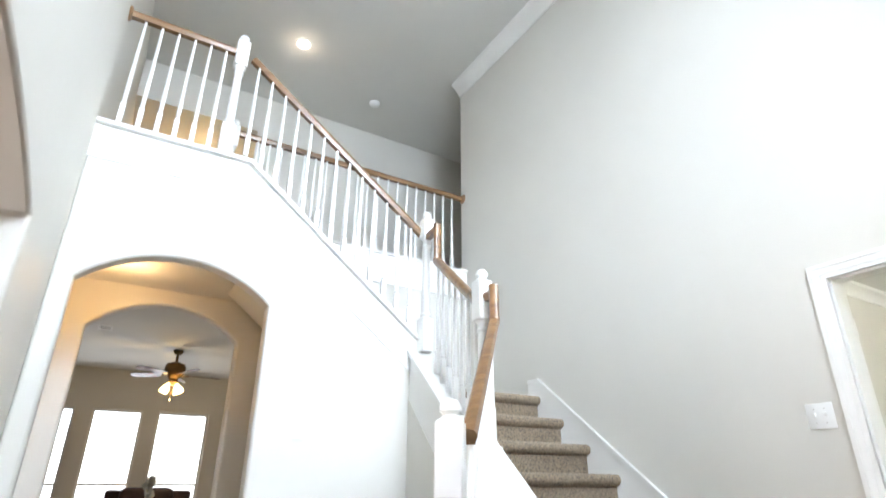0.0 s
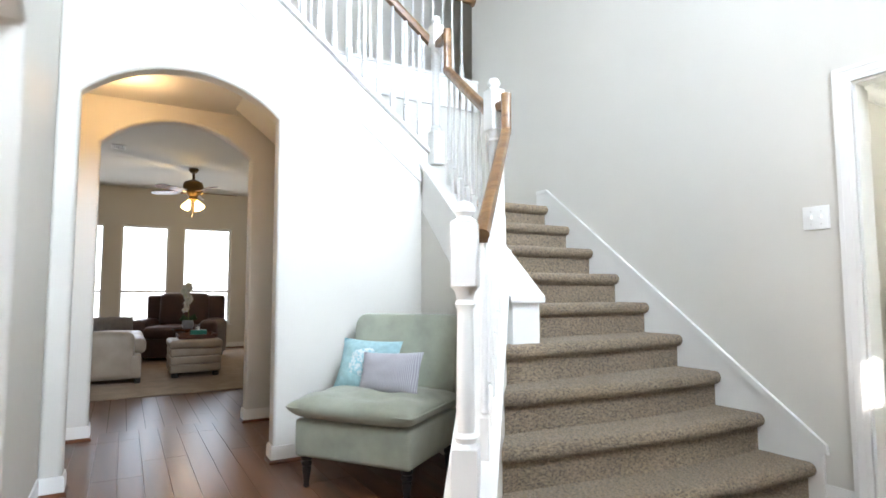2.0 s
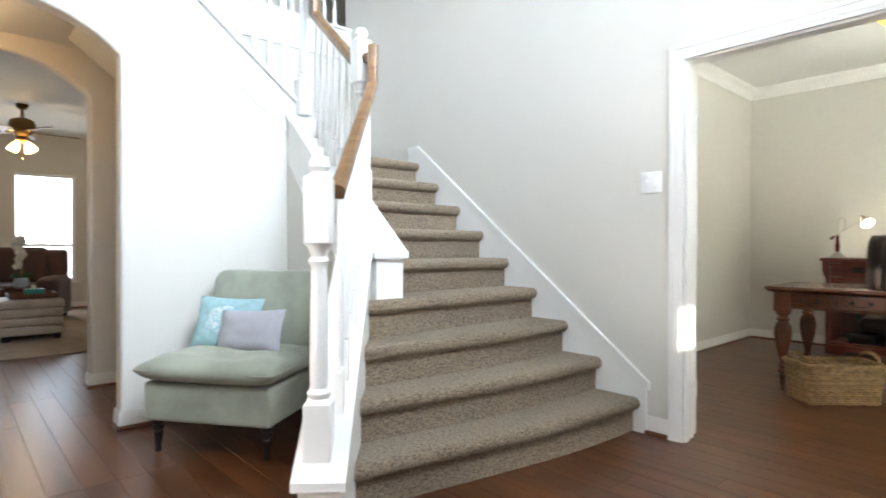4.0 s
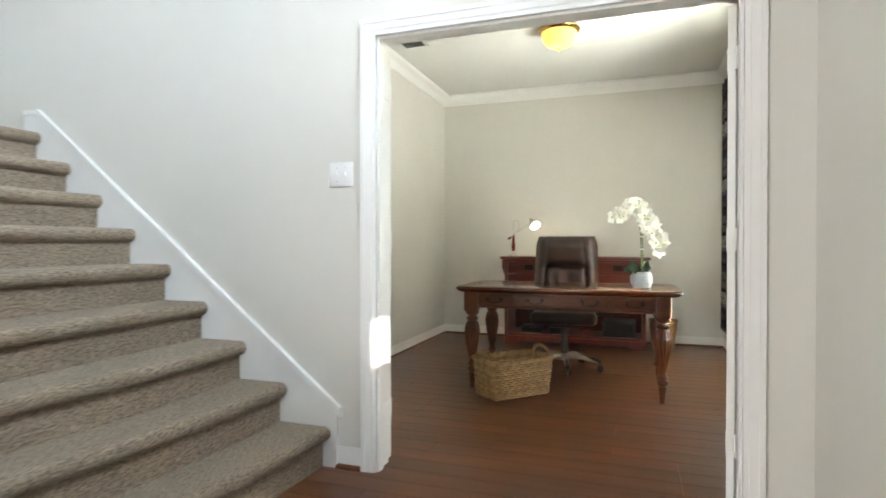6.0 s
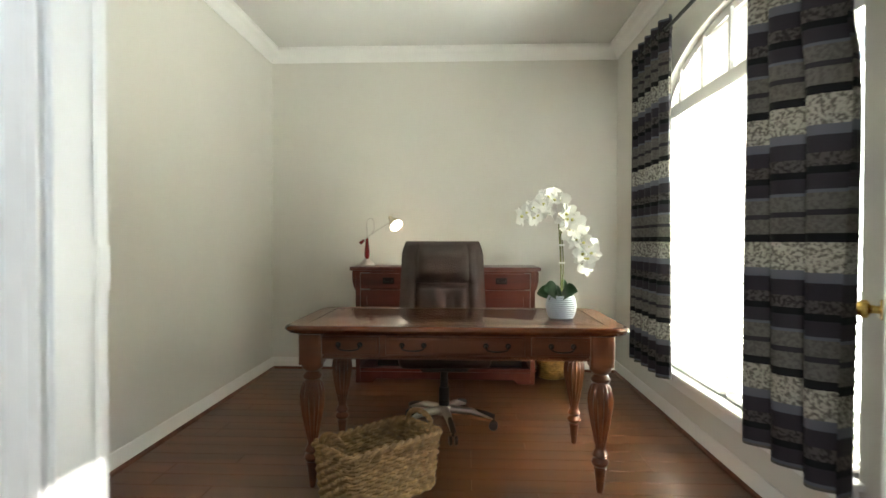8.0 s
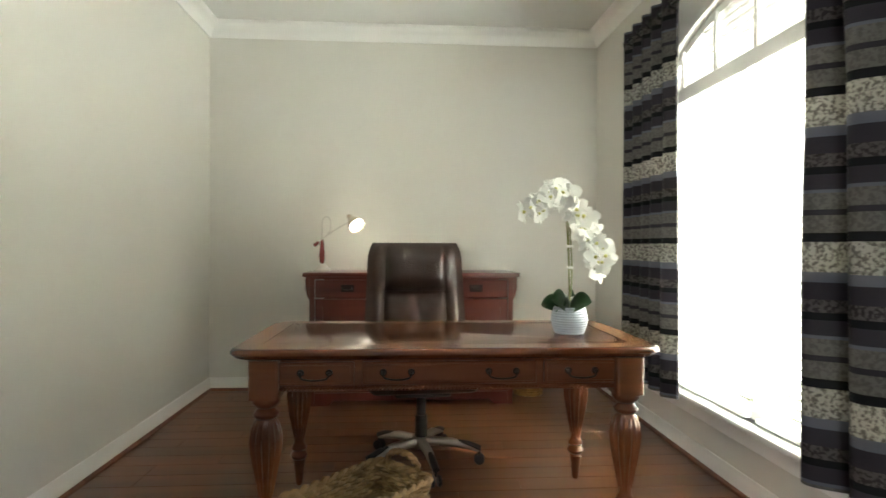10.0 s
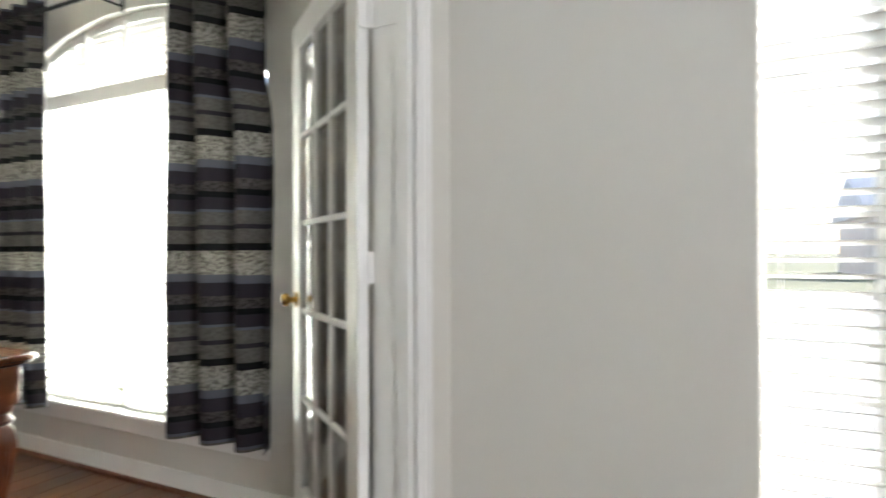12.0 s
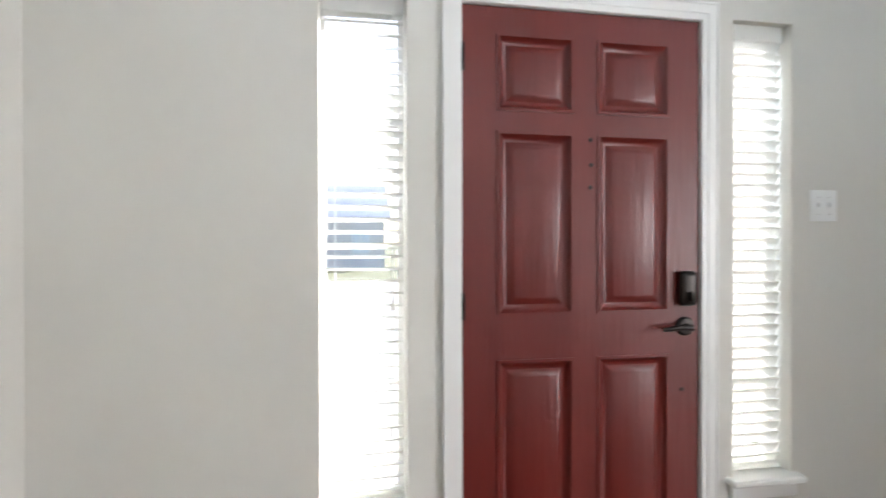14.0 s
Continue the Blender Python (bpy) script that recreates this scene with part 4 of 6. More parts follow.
def sidelight(name, y0, y1, tilt, loose=9.0):
    ob = thing(name, "narrow sidelight with a white frame and slatted blind", "window", kind="structure")
    x = FRONT + 0.115
    part("window_frame", boxes((x, x + 0.03, y0, y0 + 0.02, 0.37, 2.045), (x, x + 0.03, y1 - 0.02, y1, 0.37, 2.045), (x, x + 0.03, y0 + 0.02, y1 - 0.02, 0.37, 0.395),
                               (x, x + 0.03, y0 + 0.02, y1 - 0.02, 2.02, 2.045), (x + 0.004, x + 0.026, y0 + 0.02, y1 - 0.02, 0.74, 0.752),
                               (x + 0.004, x + 0.026, y0 + 0.02, y1 - 0.02, 1.21, 1.222), (x + 0.004, x + 0.026, y0 + 0.02, y1 - 0.02, 1.63, 1.642)), WHITE, ob)
    g = part("pane", boxes((x + 0.014, x + 0.018, y0 + 0.02, y1 - 0.02, 0.395, 2.025)), GLASS, ob)
    g.visible_shadow = False
    bm = boxes((FRONT - 0.05, FRONT + 0.11, y0 - 0.03, y1 + 0.03, 0.348, 0.372), bevel=0.006)
    box(bm, FRONT - 0.018, FRONT - 0.002, y0 - 0.015, y1 + 0.015, 0.29, 0.348, bevel=0.004)
    part("window_sill", bm, WHITE, ob)
    blind = thing("window_blind", "white slatted blind in a sidelight, slats open", "blind", "window blinds")
    part("headrail", boxes((FRONT + 0.03, FRONT + 0.085, y0 + 0.008, y1 - 0.008, 1.985, 2.045), bevel=0.004), BLIND, blind)
    bm = boxes((-0.024, 0.024, -(y1 - y0) / 2 + 0.01, (y1 - y0) / 2 - 0.01, -0.0016, 0.0016))
    first = part("slat", bm, BLIND, blind)
    zz = 1.965
    first.matrix_basis = pose(FRONT + 0.058, (y0 + y1) / 2, zz, 0, -30 if zz > loose else tilt)
    while zz > 0.44:
        zz -= 0.041
        o = new("slat", first.data)
        o.parent = blind
        o.matrix_basis = pose(FRONT + 0.058, (y0 + y1) / 2, zz, 0, (-30 if zz > loose else tilt) + 2 * math.sin(zz * 9))
    part("bottom_rail", boxes((FRONT + 0.035, FRONT + 0.08, y0 + 0.01, y1 - 0.01, 0.377, 0.395), bevel=0.004), BLIND, blind)
    bm = bmesh.new()
    for yy in (y0 + 0.05, y1 - 0.05):
        tube(bm, [(FRONT + 0.058, yy, 0.46), (FRONT + 0.058, yy, 1.99)], 0.0012, 5)
    part("ladder_cord", bm, BLIND, blind)
    bm = bmesh.new()
    tube(bm, [(FRONT + 0.026, y0 + 0.045, 1.04), (FRONT + 0.026, y0 + 0.045, 1.99)], 0.0015, 5)
    lathe(bm, [(0.003, 0.03), (0.008, 0.0), (0.0, -0.002)], 10, pose(FRONT + 0.026, y0 + 0.045, 1.01))
    part("pull_cord", bm, BLIND, blind)


sidelight("window_1", 1.926, 2.21, 13, 1.76)
sidelight("window_2", 0.485, 0.73, 62)


def office_window():
    ob = thing("window_3", "tall arched office window with white frame and blinds", "window", kind="structure")
    x0, x1 = 1.02, 1.07
    arch = oval(WY0, WY1, WZS, WZA)
    inner = oval(WY0 + 0.04, WY1 - 0.04, WZS, WZA - 0.045)
    bm = bmesh.new()
    prism(bm, arch + list(reversed(inner)), 0, x0, x1)
    box(bm, x0, x1, WY0, WY0 + 0.04, WZ0, WZS)
    box(bm, x0, x1, WY1 - 0.04, WY1, WZ0, WZS)
    box(bm, x0, x1, WY0 + 0.04, WY1 - 0.04, WZ0, WZ0 + 0.04)
    box(bm, x0 - 0.035, x1, WY0, WY1, 1.92, 1.995)
    mid = (WY0 + WY1) / 2
    box(bm, x0, x1, mid - 0.035, mid + 0.035, WZ0 + 0.04, 1.92)
    for a, b in ((WY0 + 0.04, mid - 0.035), (mid + 0.035, WY1 - 0.04)):
        box(bm, x0 + 0.005, x1 - 0.005, a, b, 0.93, 0.965)
    part("window_frame", bm, WHITE, ob)
    for k in range(1, 6):
        yy = WY0 + (WY1 - WY0) * k / 6
        ztop = WZS + (WZA - WZS) * math.sqrt(1 - ((yy - mid) / (WY1 - WY0) * 2) ** 2) - 0.04
        part("glazing_bar", boxes((x0 - 0.03, x0 - 0.012, yy - 0.010, yy + 0.010, 1.995, ztop)), WHITE, ob)
    bm = bmesh.new()
    prism(bm, [(WY0 + 0.03, WZ0 + 0.03)] + [(p[0], p[1] + 0.002) for p in inner] + [(WY1 - 0.03, WZ0 + 0.03)], 0, x1 - 0.012, x1 - 0.008)
    g = part("pane", bm, GLASS, ob)
    g.visible_shadow = False
    bm = boxes((0.912, 1.02, WY0 - 0.03, WY1 + 0.03, WZ0 - 0.028, WZ0), bevel=0.008, segs=2)
    box(bm, 0.942, 0.958, WY0 - 0.03, WY1 + 0.03, WZ0 - 0.10, WZ0 - 0.028, bevel=0.004)
    part("window_sill", bm, WHITE, ob)
    for a, b in ((WY0 + 0.045, mid - 0.04), (mid + 0.04, WY1 - 0.045)):
        blind = thing("window_blind", "white slatted blind lowered in the office window", "blind", "window blinds")
        part("headrail", boxes((0.975, 1.015, a, b, 1.865, 1.915), bevel=0.004), BLIND, blind)
        bm = boxes((-0.024, 0.024, -(b - a) / 2, (b - a) / 2, -0.0012, 0.0012))
        first = part("slat", bm, BLIND, blind)
        zz = 1.845
        first.matrix_basis = pose(0.992, (a + b) / 2, zz, 0, 63)
        while zz > 0.43:
            zz -= 0.042
            o = new("slat", first.data)
            o.parent = blind
            o.matrix_basis = pose(0.992, (a + b) / 2, zz, 0, 62 + 2 * math.sin(zz * 11 + a))
        part("bottom_rail", boxes((0.975, 1.012, a, b, 0.352, 0.372), bevel=0.004), BLIND, blind)
    half = thing("arch_blind", "white slatted blind filling the window arch", "blind", "window blinds")
    for k in range(8):
        zz = 2.02 + k * 0.042
        hw = (WY1 - WY0) / 2 * math.sqrt(max(0.0, 1 - ((zz + 0.05 - WZS) / (WZA - WZS)) ** 2)) - 0.05
        if hw > 0.1:
            o = part("slat", boxes((-0.024, 0.024, mid - hw, mid + hw, -0.001, 0.001)), BLIND, half)
            o.matrix_basis = pose(1.032, 0, zz, 0, 63)


office_window()


def plain_window(name, label, x, xo, y0, y1, z0, z1, rail):
    """A sash window in a wall across x, its casing on the room side xo."""
    ob = thing(name, label, "window", kind="structure")
    a, b = sorted((x, x + 0.04))
    part("window_frame", boxes((a, b, y0, y0 + 0.035, z0, z1), (a, b, y1 - 0.035, y1, z0, z1), (a, b, y0 + 0.035, y1 - 0.035, z0, z0 + 0.04), (a, b, y0 + 0.035, y1 - 0.035, z1 - 0.04, z1),
                               (a, b, y0 + 0.035, y1 - 0.035, rail, rail + 0.035)), WHITE, ob)
    g = part("pane", boxes((a + 0.018, a + 0.022, y0 + 0.03, y1 - 0.03, z0 + 0.03, z1 - 0.03)), GLASS, ob)
    g.visible_shadow = False
    part("window_sill", boxes((xo - 0.03, xo + 0.05, y0 - 0.04, y1 + 0.04, z0 - 0.03, z0 - 0.004), bevel=0.005), WHITE, ob)
    return ob


for k, (a, b) in enumerate(WINS):
    plain_window("window_%d" % (4 + k), "tall white sash window of the living room", LX0 - 0.1, LX0, a, b, LZ0, LZ1, 1.02)
plain_window("window_7", "white window high above the front door", FRONT + 0.07, FRONT, 0.4, 2.15, 2.9, 4.8, 3.8)
# Unseen window, added as the opening for the dining fill lamp.
ob = thing("window_8", "unseen white sash window added for the dining fill light", "window", kind="structure")
part("window_frame", boxes((-4.15, -4.11, -3.28, -3.24, 0.55, 2.2), (-2.39, -2.35, -3.28, -3.24, 0.55, 2.2), (-4.11, -2.39, -3.28, -3.24, 0.55, 0.59), (-4.11, -2.39, -3.28, -3.24, 2.16, 2.2), (-4.11, -2.39, -3.28, -3.24, 1.36, 1.4)), WHITE, ob)
g = part("pane", boxes((-4.12, -2.38, -3.262, -3.258, 0.58, 2.17)), GLASS, ob)
g.visible_shadow = False

# ---- office things ----


def place(ob_parts_bm, m):
    bmesh.ops.transform(ob_parts_bm, matrix=m, verts=ob_parts_bm.verts)
    return ob_parts_bm


def rounded_rect(x0, x1, y0, y1, r, n=5):
    pts = []
    for cx, cy, a0 in ((x1 - r, y1 - r, 0), (x0 + r, y1 - r, 90), (x0 + r, y0 + r, 180), (x1 - r, y0 + r, 270)):
        for k in range(n + 1):
            a = radians(a0 + 90 * k / n)
            pts.append((cx + r * math.cos(a), cy + r * math.sin(a)))
    return pts


def slab(bm, rings):
    """A slab from rings of (inset, z) of one rounded outline."""
    vr = []
    for pts, z in rings:
        vr.append([bm.verts.new((x, y, z)) for x, y in pts])
    for p, q in zip(vr, vr[1:]):
        n = len(p)
        for k in range(n):
            bm.faces.new((p[k], p[(k + 1) % n], q[(k + 1) % n], q[k]))
    bm.faces.new(list(reversed(vr[0])))
    bm.faces.new(vr[-1])


def bail_handle(parent, x, y, z, w=0.10, out=-1):
    bm = bmesh.new()
    for s in (-1, 1):
        lathe(bm, [(0.013, 0), (0.013, 0.003), (0.007, 0.006), (0.005, 0.016), (0.0, 0.018)], 12, pose(x + s * w / 2, y, z, 90 if out < 0 else -90))
    pts = []
    for k in range(13):
        t = k / 12
        a = math.pi * t
        pts.append((x - w / 2 * math.cos(a) * (1 + 0.10 * math.sin(a)), y + out * 0.016, z - 0.024 * math.sin(a) ** 0.6))
    tube(bm, pts, 0.0035, 7)
    part("handle", bm, IRON, parent, "dark bronze bail pull")


def writing_desk():
    ob = thing("writing_desk", "polished walnut writing desk with turned fluted legs", "desk")
    x0, x1, y0, y1 = -1.165, 0.41, 4.60, 5.37
    bm = bmesh.new()
    out = lambda i: rounded_rect(x0 + i, x1 - i, y0 + i, y1 - i, 0.085 - i * 0.4, 6)
    slab(bm, [(out(0.03), 0.712), (out(0.014), 0.718), (out(0.008), 0.725), (out(0.0), 0.732), (out(0.0), 0.740), (out(0.006), 0.748), (out(0.016), 0.752)])
    top = part("desktop", bm, DESKTOP, ob, "glossy dark walnut desktop")
    bm = bmesh.new()
    a, b = rounded_rect(x0 + 0.02, x1 - 0.02, y0 + 0.02, y1 - 0.02, 0.07, 6), rounded_rect(x0 + 0.10, x1 - 0.10, y0 + 0.10, y1 - 0.10, 0.03, 6)
    va, vb = [bm.verts.new((x, y, 0.7526)) for x, y in a], [bm.verts.new((x, y, 0.7526)) for x, y in b]
    for k in range(len(a)):
        bm.faces.new((va[k], va[(k + 1) % len(a)], vb[(k + 1) % len(a)], vb[k]))
    part("border_inlay", bm, DESKBAND, top, "golden burl border")
    ax0, ax1, ay0, ay1 = x0 + 0.085, x1 - 0.085, y0 + 0.045, y1 - 0.045
    part("apron", boxes((ax0, ax1, ay0 + 0.012, ay0 + 0.03, 0.605, 0.712), (ax0, ax1, ay1 - 0.02, ay1, 0.605, 0.712), (ax0, ax0 + 0.02, ay0 + 0.03, ay1 - 0.02, 0.605, 0.712),
                        (ax1 - 0.02, ax1, ay0 + 0.03, ay1 - 0.02, 0.605, 0.712)), DESKWOOD, ob)
    w = ax1 - ax0
    cuts = [(0.06, 0.255), (0.275, 0.725), (0.745, 0.94)]
    for i, (c, d) in enumerate(cuts):
        dx0, dx1 = ax0 + w * c, ax0 + w * d
        bm = boxes((dx0, dx1, ay0 - 0.004, ay0 + 0.012, 0.618, 0.702), bevel=0.004)
        box(bm, dx0 + 0.012, dx1 - 0.012, ay0 - 0.008, ay0 - 0.003, 0.628, 0.692, bevel=0.003)
        drw = part("drawer", bm, DESKWOOD, ob)
        for hx in ((dx0 + dx1) / 2,) if i != 1 else (dx0 + (dx1 - dx0) * 0.2, dx0 + (dx1 - dx0) * 0.8):
            bail_handle(drw, hx, ay0 - 0.008, 0.665)
    # rope moulding under the apron
    for yy in (ay0 + 0.004,):
        bm = bmesh.new()
        n = 95
        for k in range(n):
            xx = ax0 + 0.06 + (w - 0.12) * k / (n - 1)
            tube(bm, [(xx - 0.007, yy + 0.004, 0.598), (xx, yy - 0.004, 0.604), (xx + 0.007, yy + 0.002, 0.611)], [0.004, 0.0062, 0.004], 6)
        box(bm, ax0, ax1, yy + 0.004, yy + 0.022, 0.597, 0.607)
        part("rope_moulding", bm, DESKWOOD, ob)
    prof = [(0.013, 0.0), (0.016, 0.01), (0.020, 0.05), (0.027, 0.105), (0.030, 0.112), (0.023, 0.118), (0.035, 0.128), (0.040, 0.140), (0.033, 0.152), (0.026, 0.160), (0.036, 0.172),
            (0.030, 0.186), (0.022, 0.20), (0.025, 0.225), (0.034, 0.27), (0.046, 0.33), (0.055, 0.385), (0.058, 0.42), (0.054, 0.455), (0.044, 0.485), (0.034, 0.50), (0.042, 0.507),
            (0.046, 0.518), (0.036, 0.528), (0.030, 0.538), (0.042, 0.548), (0.050, 0.56), (0.050, 0.575)]
    fine = []
    for (r0, z0), (r1, z1) in zip(prof, prof[1:]):
        fine += [(r0, z0), ((r0 + r1) / 2, (z0 + z1) / 2)]
    fine.append(prof[-1])
    for lx in (ax0 + 0.045, ax1 - 0.045):
        for ly in (ay0 + 0.022, ay1 - 0.05):
            bm = bmesh.new()
            lathe(bm, fine, 48, pose(lx, ly, 0), flute=(0.205, 0.495, 16, 0.17))
            slab(bm, [(rounded_rect(lx - 0.052, lx + 0.052, ly - 0.052, ly + 0.052, 0.012, 3), 0.575), (rounded_rect(lx - 0.052, lx + 0.052, ly - 0.052, ly + 0.052, 0.012, 3), 0.713)])
            leg = part("leg", bm, DESKWOOD, ob)
            bm = bmesh.new()
            for sx in (-1, 1):
                lathe(bm, [(0.030, 0.0), (0.030, 0.003), (0.024, 0.005), (0.020, 0.002), (0.012, 0.004), (0.0, 0.006)], 20, pose(lx + sx * 0.052, ly, 0.645, 0, 90 * sx) @ Matrix.Diagonal((1.3, 0.9, 1, 1)))
            part("rosette", bm, DESKWOOD, leg)
    return ob


writing_desk()


def office_chair():
    ob = thing("office_chair", "dark brown leather swivel chair behind the desk", "chair")
    M = pose(-0.46, 5.50, 0, 0, 0, 4)
    # back of the chair: padded shell with side bolsters and a head roll
    n, m = 48, 46
    bm = bmesh.new()
    grid = []
    for side in (1, -1):
        g = []
        for j in range(m + 1):
            v = j / m
            z = 0.42 + 0.715 * v
            half = 0.292 - 0.03 * abs(v - 0.35) - 0.05 * max(0, v - 0.86) ** 2 * 26
            row = []
            for i in range(n + 1):
                u = 2 * i / n - 1
                edge = (1 - abs(u) ** 6) * (1 - max(0, (v - 0.9) / 0.1) ** 3) ** 0.5 if v < 1 else 0
                edge = max(edge, 0.0)
                bolster = 0.030 * math.exp(-((abs(u) - 0.82) / 0.15) ** 2)
                seam = -0.026 * math.exp(-((abs(u) - 0.62) / 0.04) ** 2) * (1 if v < 0.62 else 0.5)
                head = 0.066 * math.exp(-((v - 0.79) / 0.15) ** 4) * math.exp(-(u / 0.66) ** 8)
                roll_seam = -0.026 * math.exp(-((v - 0.60) / 0.025) ** 2) * (1 if abs(u) < 0.6 else 0.3)
                pleat = 0.020 * math.cos(u * math.pi * 5.0 * (1 - 0.25 * v)) * max(0, 1 - v / 0.58) * (1 if abs(u) < 0.55 else 0)
                depth = (0.045 + bolster + seam + head + roll_seam + pleat) * edge if side > 0 else 0.05 * edge
                wob = 0.004 * noise.noise(Vector((u * 3, v * 4, 1.7)))
                row.append(bm.verts.new((u * half, 0.32 + 0.10 * v - side * (depth + wob * edge), z)))
            g.append(row)
        grid.append(g)
        for j in range(m):
            for i in range(n):
                bm.faces.new((g[j][i], g[j][i + 1], g[j + 1][i + 1], g[j + 1][i]))
    bmesh.ops.remove_doubles(bm, verts=bm.verts, dist=0.003)
    part("backrest", place(bm, M), LEATHER, ob, "padded dark brown leather back")
    bm = soft_box(-0.27, 0.27, -0.22, 0.30, 0.40, 0.50, 0.045, 4, 0.02)
    part("seat", place(bm, M), LEATHER, ob)
    part("seat_plate", place(boxes((-0.14, 0.14, -0.12, 0.14, 0.365, 0.40), bevel=0.01), M), BLACKPL, ob)
    for s in (-1, 1):
        bm = bmesh.new()
        tube(bm, [(s * 0.25, 0.22, 0.44), (s * 0.315, 0.22, 0.46), (s * 0.325, 0.20, 0.62), (s * 0.32, 0.0, 0.655), (s * 0.315, -0.10, 0.62), (s * 0.25, -0.10, 0.44)], 0.016, 8)
        box(bm, s * 0.32 - 0.03, s * 0.32 + 0.03, -0.07, 0.19, 0.645, 0.68, bevel=0.014, segs=2)
        part("armrest", place(bm, M), BLACKPL, ob)
    bm = bmesh.new()
    lathe(bm, [(0.032, 0.10), (0.032, 0.25), (0.024, 0.252), (0.024, 0.37)], 18)
    part("gas_lift", place(bm, M), BLACKPL, ob)
    hub = bmesh.new()
    lathe(hub, [(0.045, 0.085), (0.05, 0.10), (0.045, 0.135), (0.034, 0.14)], 20)
    part("hub", place(hub, M), NICKEL, ob)
    for k in range(5):
        a = radians(-82 + 72 * k)
        c, s = math.cos(a), math.sin(a)
        bm = bmesh.new()
        tube(bm, [(0.03 * c, 0.03 * s, 0.115), (0.16 * c, 0.16 * s, 0.11), (0.24 * c, 0.24 * s, 0.092), (0.30 * c, 0.30 * s, 0.075)], [0.026, 0.022, 0.018, 0.014], 10)
        spoke = part("spoke", place(bm, M), NICKEL, ob)
        bm = bmesh.new()
        tube(bm, [(0.19 * c, 0.19 * s, 0.112), (0.25 * c, 0.25 * s, 0.100), (0.305 * c, 0.305 * s, 0.08)], [0.014, 0.017, 0.016], 10)
        part("spoke_pad", place(bm, M), BLACKPL, spoke)
        bm = bmesh.new()
        tube(bm, [(0.30 * c, 0.30 * s, 0.085), (0.30 * c, 0.30 * s, 0.05)], 0.008, 8)
        for o in (-0.016, 0.016):
            lathe(bm, [(0.0, -0.009), (0.024, -0.008), (0.027, -0.003), (0.027, 0.003), (0.024, 0.008), (0.0, 0.009)], 16, pose(0.30 * c - o * s, 0.30 * s + o * c, 0.0275, 90, 0, math.degrees(a)))
        part("caster", place(bm, M), BLACKPL, ob)


office_chair()


def credenza():
    ob = thing("credenza", "red cherry wood credenza against the wall", "cabinet")
    x0, x1, y0, y1, h = -1.24, 0.245, 6.53, 6.98, 0.93
    bm = bmesh.new()
    box(bm, x0 - 0.015, x1 + 0.015, y0 - 0.025, y1, h - 0.03, h, bevel=0.006, segs=2)
    box(bm, x0 + 0.005, x1 - 0.005, y0 - 0.008, y1, h - 0.045, h - 0.03)
    part("top", bm, CHERRY, ob)
    bm = boxes((x0 + 0.03, x0 + 0.065, y0, y1, 0.0, h - 0.045), (x1 - 0.065, x1 - 0.03, y0, y1, 0.0, h - 0.045), (x0 + 0.065, x1 - 0.065, y1 - 0.02, y1, 0.08, h - 0.045),
               (x0 + 0.065, x1 - 0.065, y0 + 0.02, y1 - 0.02, 0.09, 0.115), (x0 + 0.065, x1 - 0.065, y0 + 0.02, y1 - 0.02, 0.40, 0.425),
               (-0.72, -0.69, y0 + 0.004, y1 - 0.02, 0.425, h - 0.045), (-0.31, -0.28, y0 + 0.004, y1 - 0.02, 0.425, h - 0.045))
    part("carcass", bm, CHERRY, ob)
    bm = bmesh.new()
    prism(bm, [(x0 + 0.065, 0.0), (x0 + 0.065, 0.09), (x1 - 0.065, 0.09), (x1 - 0.065, 0.0), (x1 - 0.16, 0.0), (x1 - 0.20, 0.035), (x0 + 0.20, 0.035), (x0 + 0.16, 0.0)], 1, y0 + 0.006, y0 + 0.03)
    part("plinth", bm, CHERRY, ob)
    for s, xx in ((1, x0 + 0.03), (-1, x1 - 0.03)):
        bm = bmesh.new()
        prism(bm, [(xx, h - 0.045), (xx - s * 0.028, h - 0.045), (xx - s * 0.026, h - 0.12), (xx - s * 0.012, h - 0.17), (xx, h - 0.19)], 1, y0 - 0.004, y0 + 0.05)
        part("bracket", bm, CHERRY, ob)
    for dx0, dx1 in ((x0 + 0.07, -0.725), (-0.685, -0.315), (-0.275, x1 - 0.07)):
        bm = boxes((dx0, dx1, y0 - 0.004, y0 + 0.016, 0.755, 0.878), bevel=0.003)
        d = part("drawer", bm, CHERRY, ob)
        cx = (dx0 + dx1) / 2
        bm = boxes((cx - 0.045, cx + 0.045, y0 - 0.009, y0 - 0.0035, 0.795, 0.845), bevel=0.003)
        tube(bm, [(cx - 0.032, y0 - 0.010, 0.828), (cx - 0.028, y0 - 0.022, 0.812), (cx, y0 - 0.024, 0.808), (cx + 0.028, y0 - 0.022, 0.812), (cx + 0.032, y0 - 0.010, 0.828)], 0.0045, 8)
        part("handle", bm, IRON, d)
        bm = boxes((dx0, dx0 + 0.05, y0 - 0.002, y0 + 0.016, 0.43, 0.745), (dx1 - 0.05, dx1, y0 - 0.002, y0 + 0.016, 0.43, 0.745), (dx0 + 0.05, dx1 - 0.05, y0 - 0.002, y0 + 0.016, 0.43, 0.48),
                   (dx0 + 0.05, dx1 - 0.05, y0 - 0.002, y0 + 0.016, 0.695, 0.745), (dx0 + 0.05, dx1 - 0.05, y0 + 0.006, y0 + 0.014, 0.48, 0.695))
        part("door", bm, CHERRY, ob)


credenza()


